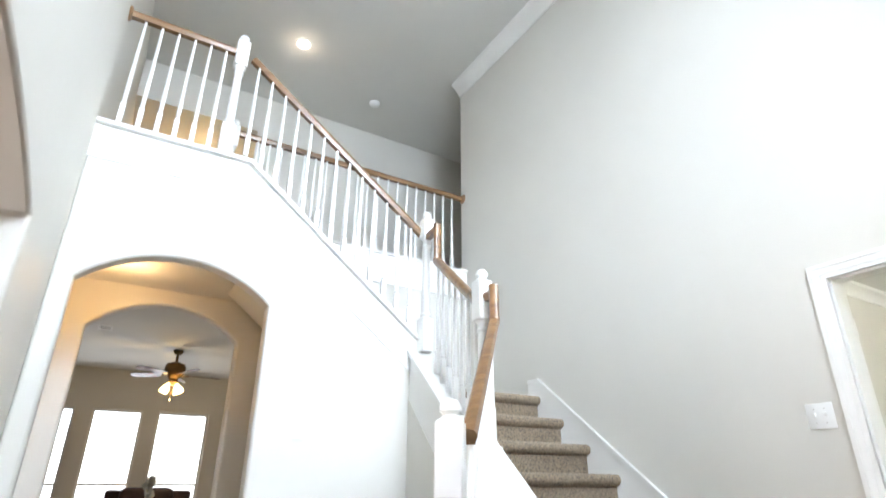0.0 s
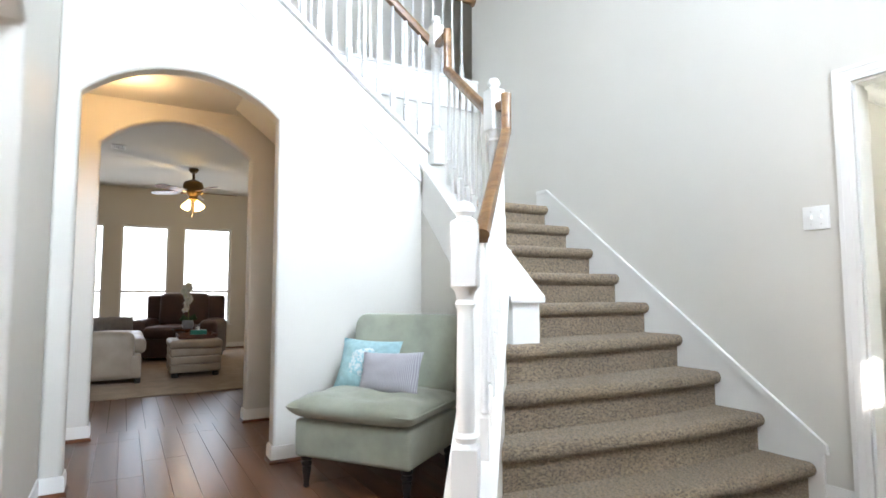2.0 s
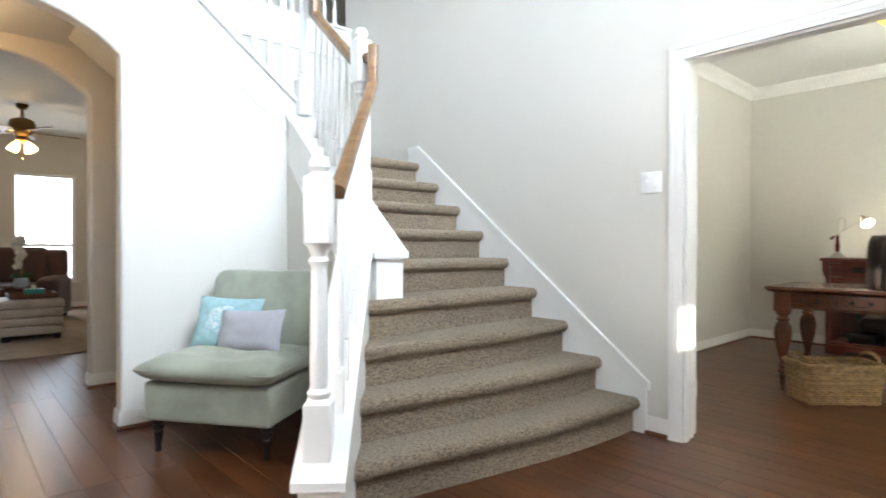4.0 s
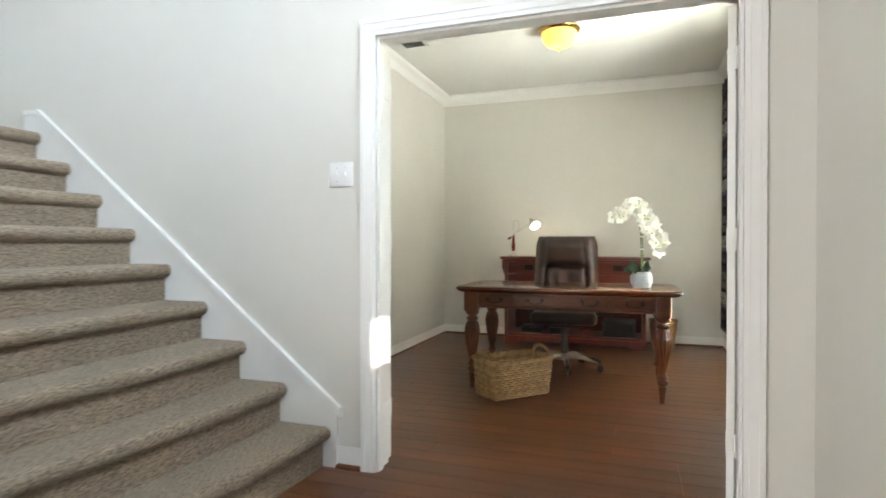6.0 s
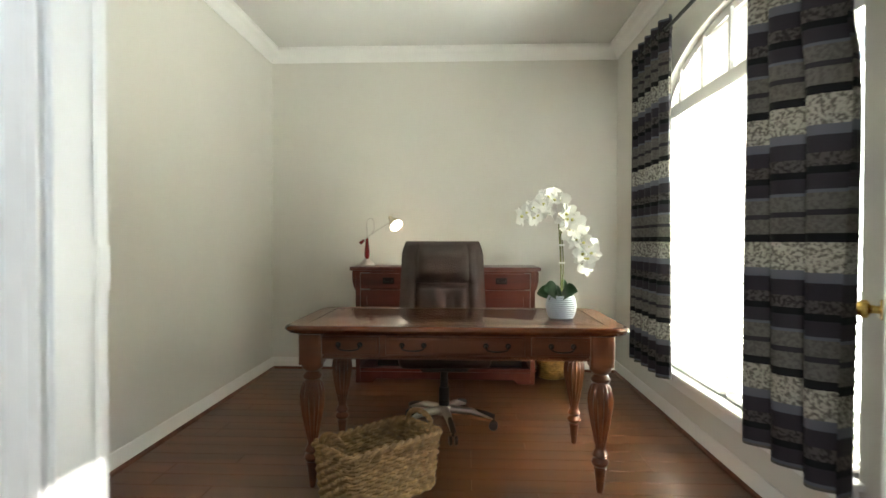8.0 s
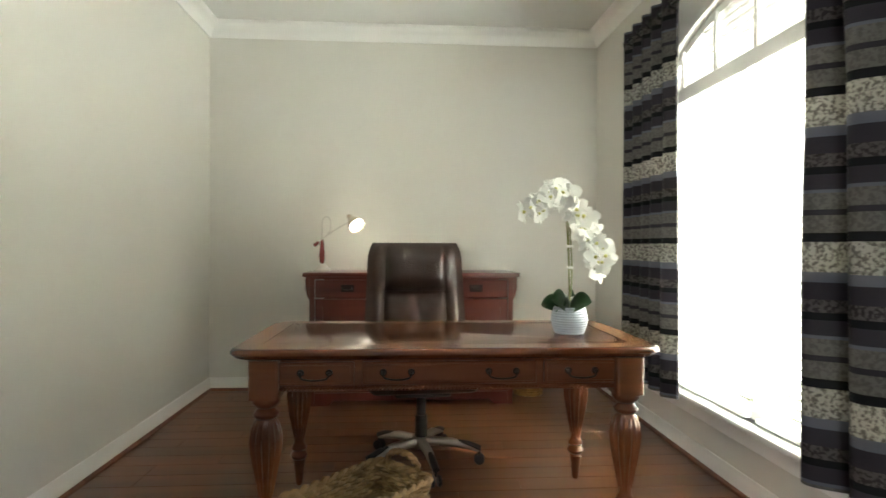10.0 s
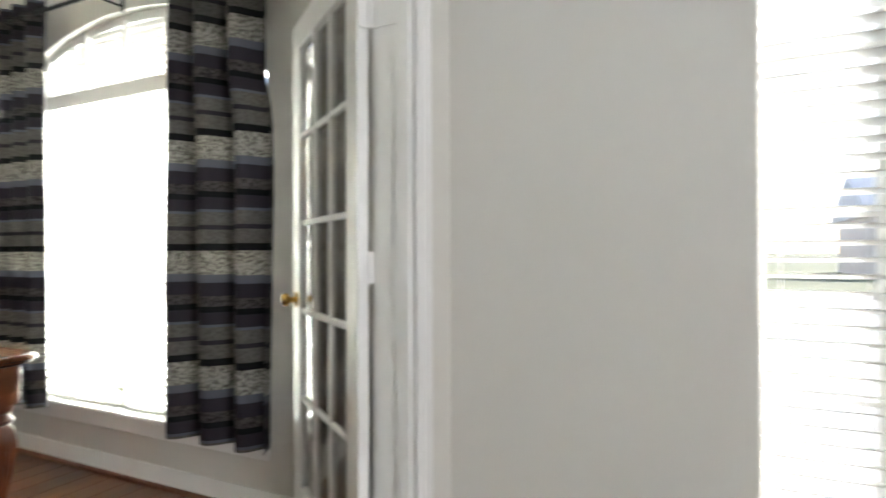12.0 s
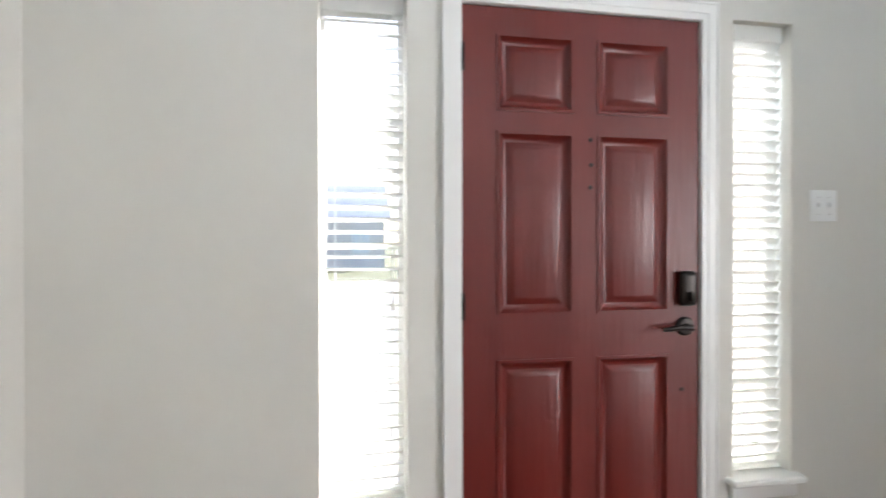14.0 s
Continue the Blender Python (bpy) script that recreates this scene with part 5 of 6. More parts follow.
def equipment(name, label, cat, x0, x1, y0, y1, z0, z1, mat, slot):
    ob = thing(name, label, cat)
    part("case", boxes((x0, x1, y0, y1, z0, z1), bevel=0.008, segs=2), mat, ob)
    part("front_panel", boxes((x0 + slot, x1 - slot, y0 - 0.004, y0 + 0.004, z0 + 0.02, z1 - 0.02), bevel=0.002), IRON, ob)


equipment("printer", "black printer on the credenza shelf", "printer", -0.20, 0.12, 6.60, 6.92, 0.115, 0.27, BLACKPL, 0.03)
equipment("router", "small black router on the credenza shelf", "router", -1.05, -0.83, 6.62, 6.80, 0.115, 0.19, BLACKPL, 0.02)
equipment("computer_tower", "dark grey computer case on the credenza shelf", "computer", -0.74, -0.56, 6.58, 6.92, 0.115, 0.37, BLACKPL, 0.02)


def desk_lamp():
    ob = thing("desk_lamp", "nickel and red desk lamp, lit, on the credenza", "lamp")
    x, y, z = -1.15, 6.70, 0.931
    bm = bmesh.new()
    lathe(bm, [(0.062, 0.0), (0.064, 0.008), (0.060, 0.016), (0.040, 0.032), (0.028, 0.05), (0.022, 0.056), (0.0, 0.057)], 28, pose(x, y, z))
    part("base", bm, NICKEL, ob)
    bm = bmesh.new()
    lathe(bm, [(0.013, 0.055), (0.020, 0.08), (0.022, 0.11), (0.016, 0.17), (0.012, 0.22), (0.010, 0.235)], 20, pose(x, y, z))
    part("column", bm, REDLAMP, ob, "red lacquered column")
    bm = bmesh.new()
    pts = [(x, y, z + 0.22), (x, y, z + 0.34)] + [(x + 0.03 - 0.03 * math.cos(math.pi * k / 8), y, z + 0.355 + 0.04 * math.sin(math.pi * k / 8)) for k in range(9)] + [(x + 0.06, y, z + 0.30), (x + 0.052, y, z + 0.275)]
    tube(bm, pts, 0.0048, 8)
    tube(bm, [(x - 0.05, y - 0.01, z + 0.19), (x + 0.055, y - 0.012, z + 0.275), (x + 0.20, y - 0.02, z + 0.362)], 0.0048, 8)
    lathe(bm, [(0.0, -0.016), (0.013, -0.014), (0.013, 0.014), (0.0, 0.016)], 14, pose(x + 0.052, y, z + 0.275, 90))
    part("arm", bm, NICKEL, ob)
    bm = bmesh.new()
    tube(bm, [(x - 0.055, y - 0.01, z + 0.185), (x - 0.02, y - 0.011, z + 0.213)], [0.015, 0.010], 10)
    part("counterweight", bm, REDLAMP, ob)
    S = look((x + 0.205, y - 0.02, z + 0.385), (x + 0.30, y - 0.13, z + 0.28))
    bm = bmesh.new()
    lathe(bm, [(0.014, 0.03), (0.020, 0.02), (0.022, -0.012), (0.036, -0.03), (0.052, -0.06), (0.062, -0.10), (0.060, -0.10), (0.050, -0.06), (0.034, -0.032), (0.0, -0.02)], 28, S)
    shade = part("shade", bm, SHADEMETAL, ob, "beige enamelled shade")
    bm = bmesh.new()
    lathe(bm, [(0.0, -0.096), (0.052, -0.094), (0.052, -0.09), (0.0, -0.088)], 24, S)
    part("bulb", bm, BULBGLOW, shade, "glowing lamp mouth")


desk_lamp()


def orchid(name, label, px, py, pz, seed):
    ob = thing(name, label, "plant")
    M = pose(px, py, pz)
    bm = bmesh.new()
    prof = []
    for k in range(23):
        t = k / 22
        r = 0.050 + 0.026 * math.sin(math.pi * (0.12 + 0.72 * t)) + (0.0012 if k % 2 else -0.0012)
        prof.append((r, 0.112 * t))
    prof += [(0.058, 0.112), (0.054, 0.095), (0.0, 0.093)]
    lathe(bm, prof, 32)
    part("pot", place(bm, M), CERAMIC, ob, "ribbed pale blue ceramic pot")
    bm = bmesh.new()
    lathe(bm, [(0.055, 0.093), (0.045, 0.105), (0.0, 0.108)], 20)
    part("moss", place(bm, M), SOIL, ob)
    rnd = random.Random(seed)
    for k, (a, length, up) in enumerate(((200, 0.115, 0.05), (335, 0.10, 0.08), (165, 0.075, 0.10), (15, 0.075, 0.10), (275, 0.06, 0.05))):
        bm = bmesh.new()
        rows = []
        for i in range(9):
            t = i / 8
            w = 0.042 * math.sin(math.pi * min(1, 0.12 + 0.88 * t)) ** 0.7 + 0.001
            rr = length * t
            zz = 0.10 + up * math.sin(t * 2.0)
            for s in (-1, -0.5, 0, 0.5, 1):
                rows.append(bm.verts.new((rr, s * w, zz + 0.010 * abs(s) * w / 0.03)))
        for i in range(8):
            for j in range(4):
                a0 = i * 5 + j
                bm.faces.new((rows[a0], rows[a0 + 1], rows[a0 + 6], rows[a0 + 5]))
        bmesh.ops.solidify(bm, geom=bm.faces, thickness=0.0025)
        part("leaf", place(bm, M @ pose(0, 0, 0.10, 0, 0, a) @ pose(0, 0, 0, 58 if a > 180 else -58) @ pose(0, 0, -0.10)), LEAF, ob)
    # two arching sprays on a shared upright
    def spray(pts, start, count, size0, size1):
        bm = bmesh.new()
        dense = []
        for i in range(len(pts) - 1):
            p0, p1 = Vector(pts[max(i - 1, 0)]), Vector(pts[i])
            p2, p3 = Vector(pts[i + 1]), Vector(pts[min(i + 2, len(pts) - 1)])
            for k in range(8):
                t = k / 8
                dense.append(0.5 * ((2 * p1) + (p2 - p0) * t + (2 * p0 - 5 * p1 + 4 * p2 - p3) * t * t + (3 * p1 - p0 - 3 * p2 + p3) * t ** 3))
        dense.append(Vector(pts[-1]))
        tube(bm, dense, 0.0032, 6)
        part("stem", place(bm, M), STEM, ob)
        n0 = int(len(dense) * start)
        for k in range(count):
            f = k / max(1, count - 1)
            c = dense[min(len(dense) - 1, int(n0 + (len(dense) - 1 - n0) * f))]
            side = Vector((rnd.uniform(-1, 1), rnd.uniform(-1.1, 0.35), rnd.uniform(-0.6, 0.7))) * 0.030
            size = (size0 + (size1 - size0) * f) * rnd.uniform(0.85, 1.1)
            T = Matrix.Translation(c + side) @ pose(0, 0, 0, rnd.uniform(50, 112), rnd.uniform(-30, 30), rnd.uniform(-65, 65)) @ pose(0, 0, 0, 0, 0, rnd.uniform(0, 360))
            bm = bmesh.new()
            for ang, ln, wd in ((90, 1.0, 0.55), (18, 1.0, 0.85), (162, 1.0, 0.85), (234, 0.95, 0.5), (306, 0.95, 0.5)):
                rows = []
                for i in range(5):
                    t = i / 4
                    w = size * wd * 0.62 * math.sin(math.pi * min(0.97, 0.1 + 0.85 * t)) ** 0.6
                    for s in (-1, 0, 1):
                        ca, sa = math.cos(radians(ang)), math.sin(radians(ang))
                        rr = size * ln * t
                        z = 0.18 * size * (t * t) - 0.12 * size * abs(s) * t + (0.004 if wd > 0.6 else 0)
                        rows.append(bm.verts.new((rr * ca - s * w * sa, rr * sa + s * w * ca, -z)))
                for i in range(4):
                    for j in range(2):
                        a0 = i * 3 + j
                        bm.faces.new((rows[a0], rows[a0 + 1], rows[a0 + 4], rows[a0 + 3]))
            fl = part("flower", place(bm, M @ T), PETAL, ob)
            bm = bmesh.new()
            lathe(bm, [(0.0, -0.004), (size * 0.16, 0.0), (size * 0.10, size * 0.2), (0.0, size * 0.28)], 8)
            part("flower_heart", place(bm, M @ T), PETALHEART, fl)
    spray([(0.0, 0.0, 0.10), (-0.004, 0.0, 0.30), (-0.012, 0.005, 0.46), (-0.02, 0.0, 0.555), (-0.06, -0.01, 0.582), (-0.115, -0.02, 0.555), (-0.175, -0.03, 0.49)], 0.50, 24, 0.068, 0.048)
    spray([(0.004, 0.005, 0.10), (0.010, 0.0, 0.26), (0.004, 0.0, 0.40), (0.0, 0.0, 0.51), (0.03, -0.01, 0.48), (0.075, -0.01, 0.41), (0.115, -0.02, 0.34), (0.095, -0.03, 0.265)], 0.48, 28, 0.064, 0.048)
    bm = bmesh.new()
    tube(bm, [(0.004, 0.006, 0.10), (-0.006, 0.006, 0.56)], 0.0028, 6)
    part("stake", place(bm, M), STEM, ob)
    for zz in (0.27, 0.36):
        part("clip", place(boxes((-0.010, 0.016, -0.006, 0.012, zz, zz + 0.010), bevel=0.002), M), PETAL, ob)
    return ob


orchid("potted_orchid", "white orchid in a ribbed pale blue pot", 0.15, 4.95, 0.7525, 3)


def woven_basket():
    ob = thing("seagrass_basket", "rectangular woven seagrass basket with loop handles on the floor", "basket")
    A = Vector((-0.785, 4.345, 0))
    ang = 46.8
    L, W, H = 0.465, 0.245, 0.255
    M = Matrix.Translation(A) @ pose(0, 0, 0, 0, 0, ang)
    rows, r = 16, 0.0095

    def outline(grow):
        base = rounded_rect(-grow, L + grow, -grow, W + grow, 0.03, 4)
        per = []
        for k in range(len(base)):
            a, b = Vector(base[k]), Vector(base[(k + 1) % len(base)])
            n = max(1, int((b - a).length / 0.0125))
            for i in range(n):
                per.append(a + (b - a) * i / n)
        return per
    for j in range(rows):
        z = 0.012 + (H - 0.024) * j / (rows - 1)
        per = outline(0.018 * j / rows)
        n = len(per)
        bm = bmesh.new()
        pts = []
        for k, p in enumerate(per):
            q, q2 = per[(k + 1) % n], per[k - 1]
            d = (q - q2).normalized()
            nrm = Vector((d.y, -d.x))
            wob = 0.0055 * math.sin(2 * math.pi * k / 4.6 + math.pi * j) + 0.002 * noise.noise(Vector((k * 0.7, j * 1.9, 0)))
            pts.append((p.x + nrm.x * wob, p.y + nrm.y * wob, z + 0.003 * noise.noise(Vector((k * 0.2, j * 2.2, 3)))))
        tube(bm, pts, [r * (0.86 + 0.22 * abs(math.sin(math.pi * k / 4.6 + math.pi * j / 2))) for k in range(n)], 6, closed=True)
        part("strand", place(bm, M), WICKER, ob)
    rim = outline(0.02)
    bm = bmesh.new()
    n = len(rim)
    for ph in (0, math.pi):
        pts = []
        for k, p in enumerate(rim):
            a = 2 * math.pi * k / 7 + ph
            c = Vector((L / 2, W / 2))
            d = (p - c).normalized()
            pts.append((p.x + d.x * 0.008 * math.cos(a), p.y + d.y * 0.008 * math.cos(a), H + 0.004 + 0.008 * math.sin(a)))
        tube(bm, pts, 0.011, 6, closed=True)
    part("rim", place(bm, M), WICKER, ob)
    part("base", place(boxes((0.01, L - 0.01, 0.01, W - 0.01, 0.002, 0.02)), M), WICKER, ob)
    for xx in (-0.012, L + 0.012):
        bm = bmesh.new()
        for ph in (0, math.pi):
            pts = []
            for k in range(25):
                t = k / 24
                a = math.pi * t
                pts.append((xx + 0.006 * math.cos(9 * a + ph), W / 2 - 0.085 * math.cos(a), H - 0.005 + 0.075 * math.sin(a) ** 0.7 + 0.006 * math.sin(9 * a + ph)))
            tube(bm, pts, 0.0095, 7)
        part("handle", place(bm, M), WICKER, ob)


woven_basket()


def waste_basket():
    ob = thing("waste_basket", "round golden wicker waste basket beside the credenza", "basket")
    for j in range(15):
        bm = bmesh.new()
        z = 0.01 + 0.018 * j
        r = 0.10 + 0.0018 * j
        pts = [((r + 0.004 * math.sin(k * math.pi / 2 + j * math.pi)) * math.cos(2 * math.pi * k / 48) + 0.385, (r + 0.004 * math.sin(k * math.pi / 2 + j * math.pi)) * math.sin(2 * math.pi * k / 48) + 6.80, z) for k in range(48)]
        tube(bm, pts, 0.0098, 5, closed=True)
        part("strand", bm, WICKERGOLD, ob)
    bm = bmesh.new()
    lathe(bm, [(0.0, 0.004), (0.10, 0.004), (0.10, 0.01), (0.0, 0.012)], 24, pose(0.385, 6.80, 0))
    part("base", bm, WICKERGOLD, ob)
    bm = bmesh.new()
    tube(bm, [(0.129 * math.cos(2 * math.pi * k / 32) + 0.385, 0.129 * math.sin(2 * math.pi * k / 32) + 6.80, 0.285) for k in range(32)], 0.012, 8, closed=True)
    part("rim", bm, WICKERGOLD, ob)


waste_basket()


def curtain(y0, y1, folds, seed, label, gather=0.0):
    ob = thing("curtain", label, "curtain", "office curtains")
    bm = bmesh.new()
    n, m = folds * 14, 44
    z0, z1 = 0.325, 2.455
    sheets = []
    for s in (0, 1):
        g = []
        for j in range(m + 1):
            v = j / m
            row = []
            for i in range(n + 1):
                u = i / n
                amp = (0.056 if folds < 4 else 0.036) * (0.8 + 0.2 * math.cos(v * 3 + seed))
                ph = 2 * math.pi * folds * u + 0.5 * math.sin(3 * v + u * 5 + seed)
                x = 0.845 + amp * math.sin(ph) + 0.010 * noise.noise(Vector((u * 6, v * 2.5, seed)))
                edge = y0 + (gather if v > 0.71 else gather * (v / 0.71) ** 14)
                yy = edge + (y1 - edge) * u + 0.012 * math.cos(ph) * (1 - v) + 0.02 * (1 - v) * noise.noise(Vector((u * 2, 0, seed + 4)))
                z = z0 + (z1 - z0) * v + 0.012 * noise.noise(Vector((u * 3, 1, seed))) * (1 - v) ** 3
                row.append(bm.verts.new((x + 0.004 * s, yy, z)))
            g.append(row)
        sheets.append(g)
        for j in range(m):
            for i in range(n):
                bm.faces.new((g[j][i], g[j][i + 1], g[j + 1][i + 1], g[j + 1][i]))
    a, b = sheets
    for j in range(m):
        for i in (0, n):
            bm.faces.new((a[j][i], a[j + 1][i], b[j + 1][i], b[j][i]))
    for i in range(n):
        for j in (0, m):
            bm.faces.new((a[j][i], a[j][i + 1], b[j][i + 1], b[j][i]))
    part("cloth", bm, CURTAIN, ob)
    for k in range(folds * 2):
        u = (k + 0.5) / (folds * 2)
        bm = bmesh.new()
        pts = [(0.845 + 0.026 * math.cos(t), y0 + (y1 - y0) * u, 2.385 + 0.026 * math.sin(t)) for t in (2 * math.pi * q / 20 for q in range(20))]
        tube(bm, pts, 0.005, 6, closed=True)
        part("grommet", bm, RODMETAL, ob)


curtain(5.42, 6.09, 5, 1.0, "grey and black banded curtain drawn aside by the window")
curtain(3.90, 4.46, 3, 5.0, "charcoal banded curtain with silver pattern, drawn aside", 0.045)
rod = thing("curtain_rod", "thin black curtain rod above the window", "curtain rod")
bm = bmesh.new()
tube(bm, [(0.845, 3.80, 2.385), (0.845, 6.05, 2.385)], 0.011, 12)
part("rod", bm, RODMETAL, rod)
for y in (3.80, 6.05):
    bm = bmesh.new()
    lathe(bm, [(0.0, -0.018), (0.013, -0.013), (0.018, 0.0), (0.013, 0.013), (0.0, 0.018)], 16, pose(0.845, y, 2.385, 90))
    part("finial", bm, RODMETAL, rod)
for y in (3.86, 4.98, 5.99):
    bm = boxes((0.968, 0.9745, y - 0.012, y + 0.012, 2.34, 2.41), bevel=0.002)
    tube(bm, [(0.97, y, 2.37), (0.89, y, 2.367), (0.845, y, 2.368)], 0.006, 8)
    part("bracket", bm, RODMETAL, rod)


def flush_light(x, y):
    ob = thing("ceiling_light", "brass flush ceiling light with glowing amber glass", "ceiling light")
    bm = bmesh.new()
    lathe(bm, [(0.0, 0.0), (0.155, 0.0), (0.165, -0.006), (0.168, -0.018), (0.155, -0.032), (0.135, -0.040), (0.13, -0.034), (0.0, -0.03)], 40, pose(x, y, OFF_TOP))
    part("pan", bm, BRASS, ob)
    bm = bmesh.new()
    lathe(bm, [(0.140, -0.036), (0.141, -0.060), (0.128, -0.100), (0.095, -0.137), (0.050, -0.157), (0.0, -0.162)], 40, pose(x, y, OFF_TOP))
    g = part("glass_bowl", bm, LAMPGLASS, ob, "glowing amber glass bowl")
    bm = bmesh.new()
    lathe(bm, [(0.016, -0.158), (0.010, -0.166), (0.014, -0.174), (0.006, -0.188), (0.0, -0.190)], 14, pose(x, y, OFF_TOP))
    part("finial", bm, BRASS, ob)


flush_light(-0.485, 5.30)


def air_vent(name, label, m, w, h, n):
    ob = thing(name, label, "air vent")
    def fix(bm):
        return place(bm, m)
    part("frame", fix(boxes((-w / 2, w / 2, -h / 2, -h / 2 + 0.02, 0, 0.006), (-w / 2, w / 2, h / 2 - 0.02, h / 2, 0, 0.006), (-w / 2, -w / 2 + 0.02, -h / 2 + 0.02, h / 2 - 0.02, 0, 0.006), (w / 2 - 0.02, w / 2, -h / 2 + 0.02, h / 2 - 0.02, 0, 0.006), bevel=0.0015)), WHITE, ob)
    part("backing", fix(boxes((-w / 2 + 0.01, w / 2 - 0.01, -h / 2 + 0.01, h / 2 - 0.01, 0.0, 0.001))), BLACKPL, ob)
    for k in range(n):
        yy = -h / 2 + 0.02 + (h - 0.04) * (k + 0.5) / n
        bm = boxes((-w / 2 + 0.02, w / 2 - 0.02, -0.006, 0.006, -0.0006, 0.0006))
        place(bm, pose(0, yy, 0.004, 40))
        part("slat", fix(bm), WHITE, ob)


air_vent("ceiling_vent", "white slatted vent in the office ceiling", pose(-1.735, 5.19, OFF_TOP - 0.001, 180, 0, 0), 0.23, 0.26, 10)


def switch_plate(m, gangs, label, w=None):
    ob = thing("light_switch", label, "light switch", "wall plates")
    w = w or (0.07 + 0.046 * (gangs - 1))
    part("plate", place(boxes((-w / 2, w / 2, -0.0585, 0.0585, 0, 0.006), bevel=0.003, segs=2), m), PLASTIC, ob)
    for k in range(gangs):
        xx = (k - (gangs - 1) / 2) * 0.046
        part("toggle", place(boxes((xx - 0.005, xx + 0.005, -0.004, 0.012, 0.005, 0.016), (xx - 0.0075, xx + 0.0075, -0.015, 0.015, 0.005, 0.007), bevel=0.001), m), PLASTIC, ob)
        for yy in (-0.032, 0.032):
            bm = bmesh.new()
            lathe(bm, [(0.0028, 0.005), (0.0028, 0.0068), (0.0, 0.0072)], 8, pose(xx, yy, 0))
            part("screw", place(bm, m), NICKEL, ob)


switch_plate(pose(-1.218, STAIR_Y, 1.395, 90, 0, 0), 2, "white double light switch on the stair wall", 0.125)
switch_plate(pose(ARCH_X, 1.152, 1.387, 90, 0, 90), 1, "white light switch beside the arch")
switch_plate(pose(FRONT, 0.35, 1.37, 90, 0, -90), 2, "white wall plate beside the sidelight", 0.115)

# ---- foyer things ----


def slipper_chair():
    ob = thing("slipper_chair", "sage green velvet slipper chair with black turned legs", "chair")
    M = pose(-2.485, 1.083, 0, 0, 0, 36.2)
    W = 0.72
    def add(name, bm, mat, label=""):
        return part(name, place(bm, M), mat, ob, label)
    bm = soft_box(-W / 2 + 0.015, W / 2 - 0.015, 0.0, 0.62, 0.168, 0.362, 0.022, 4)
    add("seat_base", bm, VELVET)
    bm = bmesh.new()
    n, m = 28, 26
    top, bot = [], []
    for j in range(m + 1):
        rt, rb = [], []
        for i in range(n + 1):
            u, v = math.sin(math.pi * (i / n - 0.5)), math.sin(math.pi * (j / m - 0.5))
            e = (1 - abs(u) ** 9) ** 0.5 * (1 - abs(v) ** 9) ** 0.5 if abs(u) < 1 and abs(v) < 1 else 0.0
            x, y = u * (W / 2 + 0.014), 0.265 + v * 0.303 - 0.012 * (1 - u * u) * (v < 0)
            wob = 0.014 * noise.noise(Vector((u * 2.6, v * 2.6, 9)))
            rt.append(bm.verts.new((x, y, 0.428 + 0.052 * e + wob * e + 0.016 * (1 - u * u) * (1 - v * v))))
            rb.append(bm.verts.new((x, y, 0.428 - 0.064 * e)))
        top.append(rt)
        bot.append(rb)
    for g in (top, bot):
        for j in range(m):
            for i in range(n):
                bm.faces.new((g[j][i], g[j][i + 1], g[j + 1][i + 1], g[j + 1][i]))
    bmesh.ops.remove_doubles(bm, verts=bm.verts, dist=0.001)
    cushion = add("seat_cushion", bm, VELVET)
    bm = bmesh.new()
    pts = rounded_rect(-W / 2 - 0.014, W / 2 + 0.014, -0.038, 0.566, 0.02, 4)
    tube(bm, [(x, y, 0.428) for x, y in pts], 0.0065, 8, closed=True)
    part("piping", place(bm, M), VELVET, cushion)
    # reclined back with rounded upper corners
    bm = bmesh.new()
    outline = [(-W / 2 + 0.01, 0.375), (-W / 2 + 0.005, 0.82)] + [(-W / 2 + 0.075 - 0.07 * math.cos(a), 0.82 + 0.075 * math.sin(a)) for a in (radians(20 * k) for k in range(1, 5))]
    outline += [(-x, z) for x, z in reversed(outline)]
    rings = []
    for off, yy in ((0.02, 0.0), (0.006, 0.008), (0.0, 0.025), (0.0, 0.085), (0.006, 0.102), (0.02, 0.11)):
        rings.append([bm.verts.new((x * (1 - off / (W / 2)), 0.50 + yy + (z - 0.375) * 0.20, 0.375 + (z - 0.375) * (1 - off / 0.6))) for x, z in outline])
    for p, q in zip(rings, rings[1:]):
        for k in range(len(p)):
            bm.faces.new((p[k], p[(k + 1) % len(p)], q[(k + 1) % len(p)], q[k]))
    bm.faces.new(list(reversed(rings[0])))
    bm.faces.new(rings[-1])
    add("backrest", bm, VELVET)
    for lx, ly in ((-W / 2 + 0.06, 0.055), (W / 2 - 0.06, 0.055), (-W / 2 + 0.06, 0.57), (W / 2 - 0.06, 0.57)):
        bm = bmesh.new()
        lathe(bm, [(0.012, 0.0), (0.017, 0.007), (0.014, 0.018), (0.018, 0.048), (0.024, 0.092), (0.026, 0.10), (0.020, 0.107), (0.028, 0.117), (0.028, 0.130), (0.020, 0.137), (0.030, 0.146), (0.032, 0.170)], 18, pose(lx, ly, 0))
        add("leg", bm, LEGBLACK)
    a = thing("throw_pillow", "aqua printed square pillow leaning on the chair", "pillow", "chair pillows")
    P = M @ pose(-0.150, 0.362, 0.456, -24, 2, 6)
    part("cover", place(pillow_mesh(0.385, 0.315, 0.12), P), TEAL, a)
    bm = pillow_mesh(0.30, 0.235, 0.125)
    part("print_panel", place(bm, P @ pose(0, -0.006, 0.04)), AQUAPRINT, a, "white and aqua printed panel")
    b = thing("lumbar_pillow", "grey ticking-striped lumbar pillow on the chair", "pillow", "chair pillows")
    cov = part("cover", pillow_mesh(0.41, 0.245, 0.12), STRIPE, b)
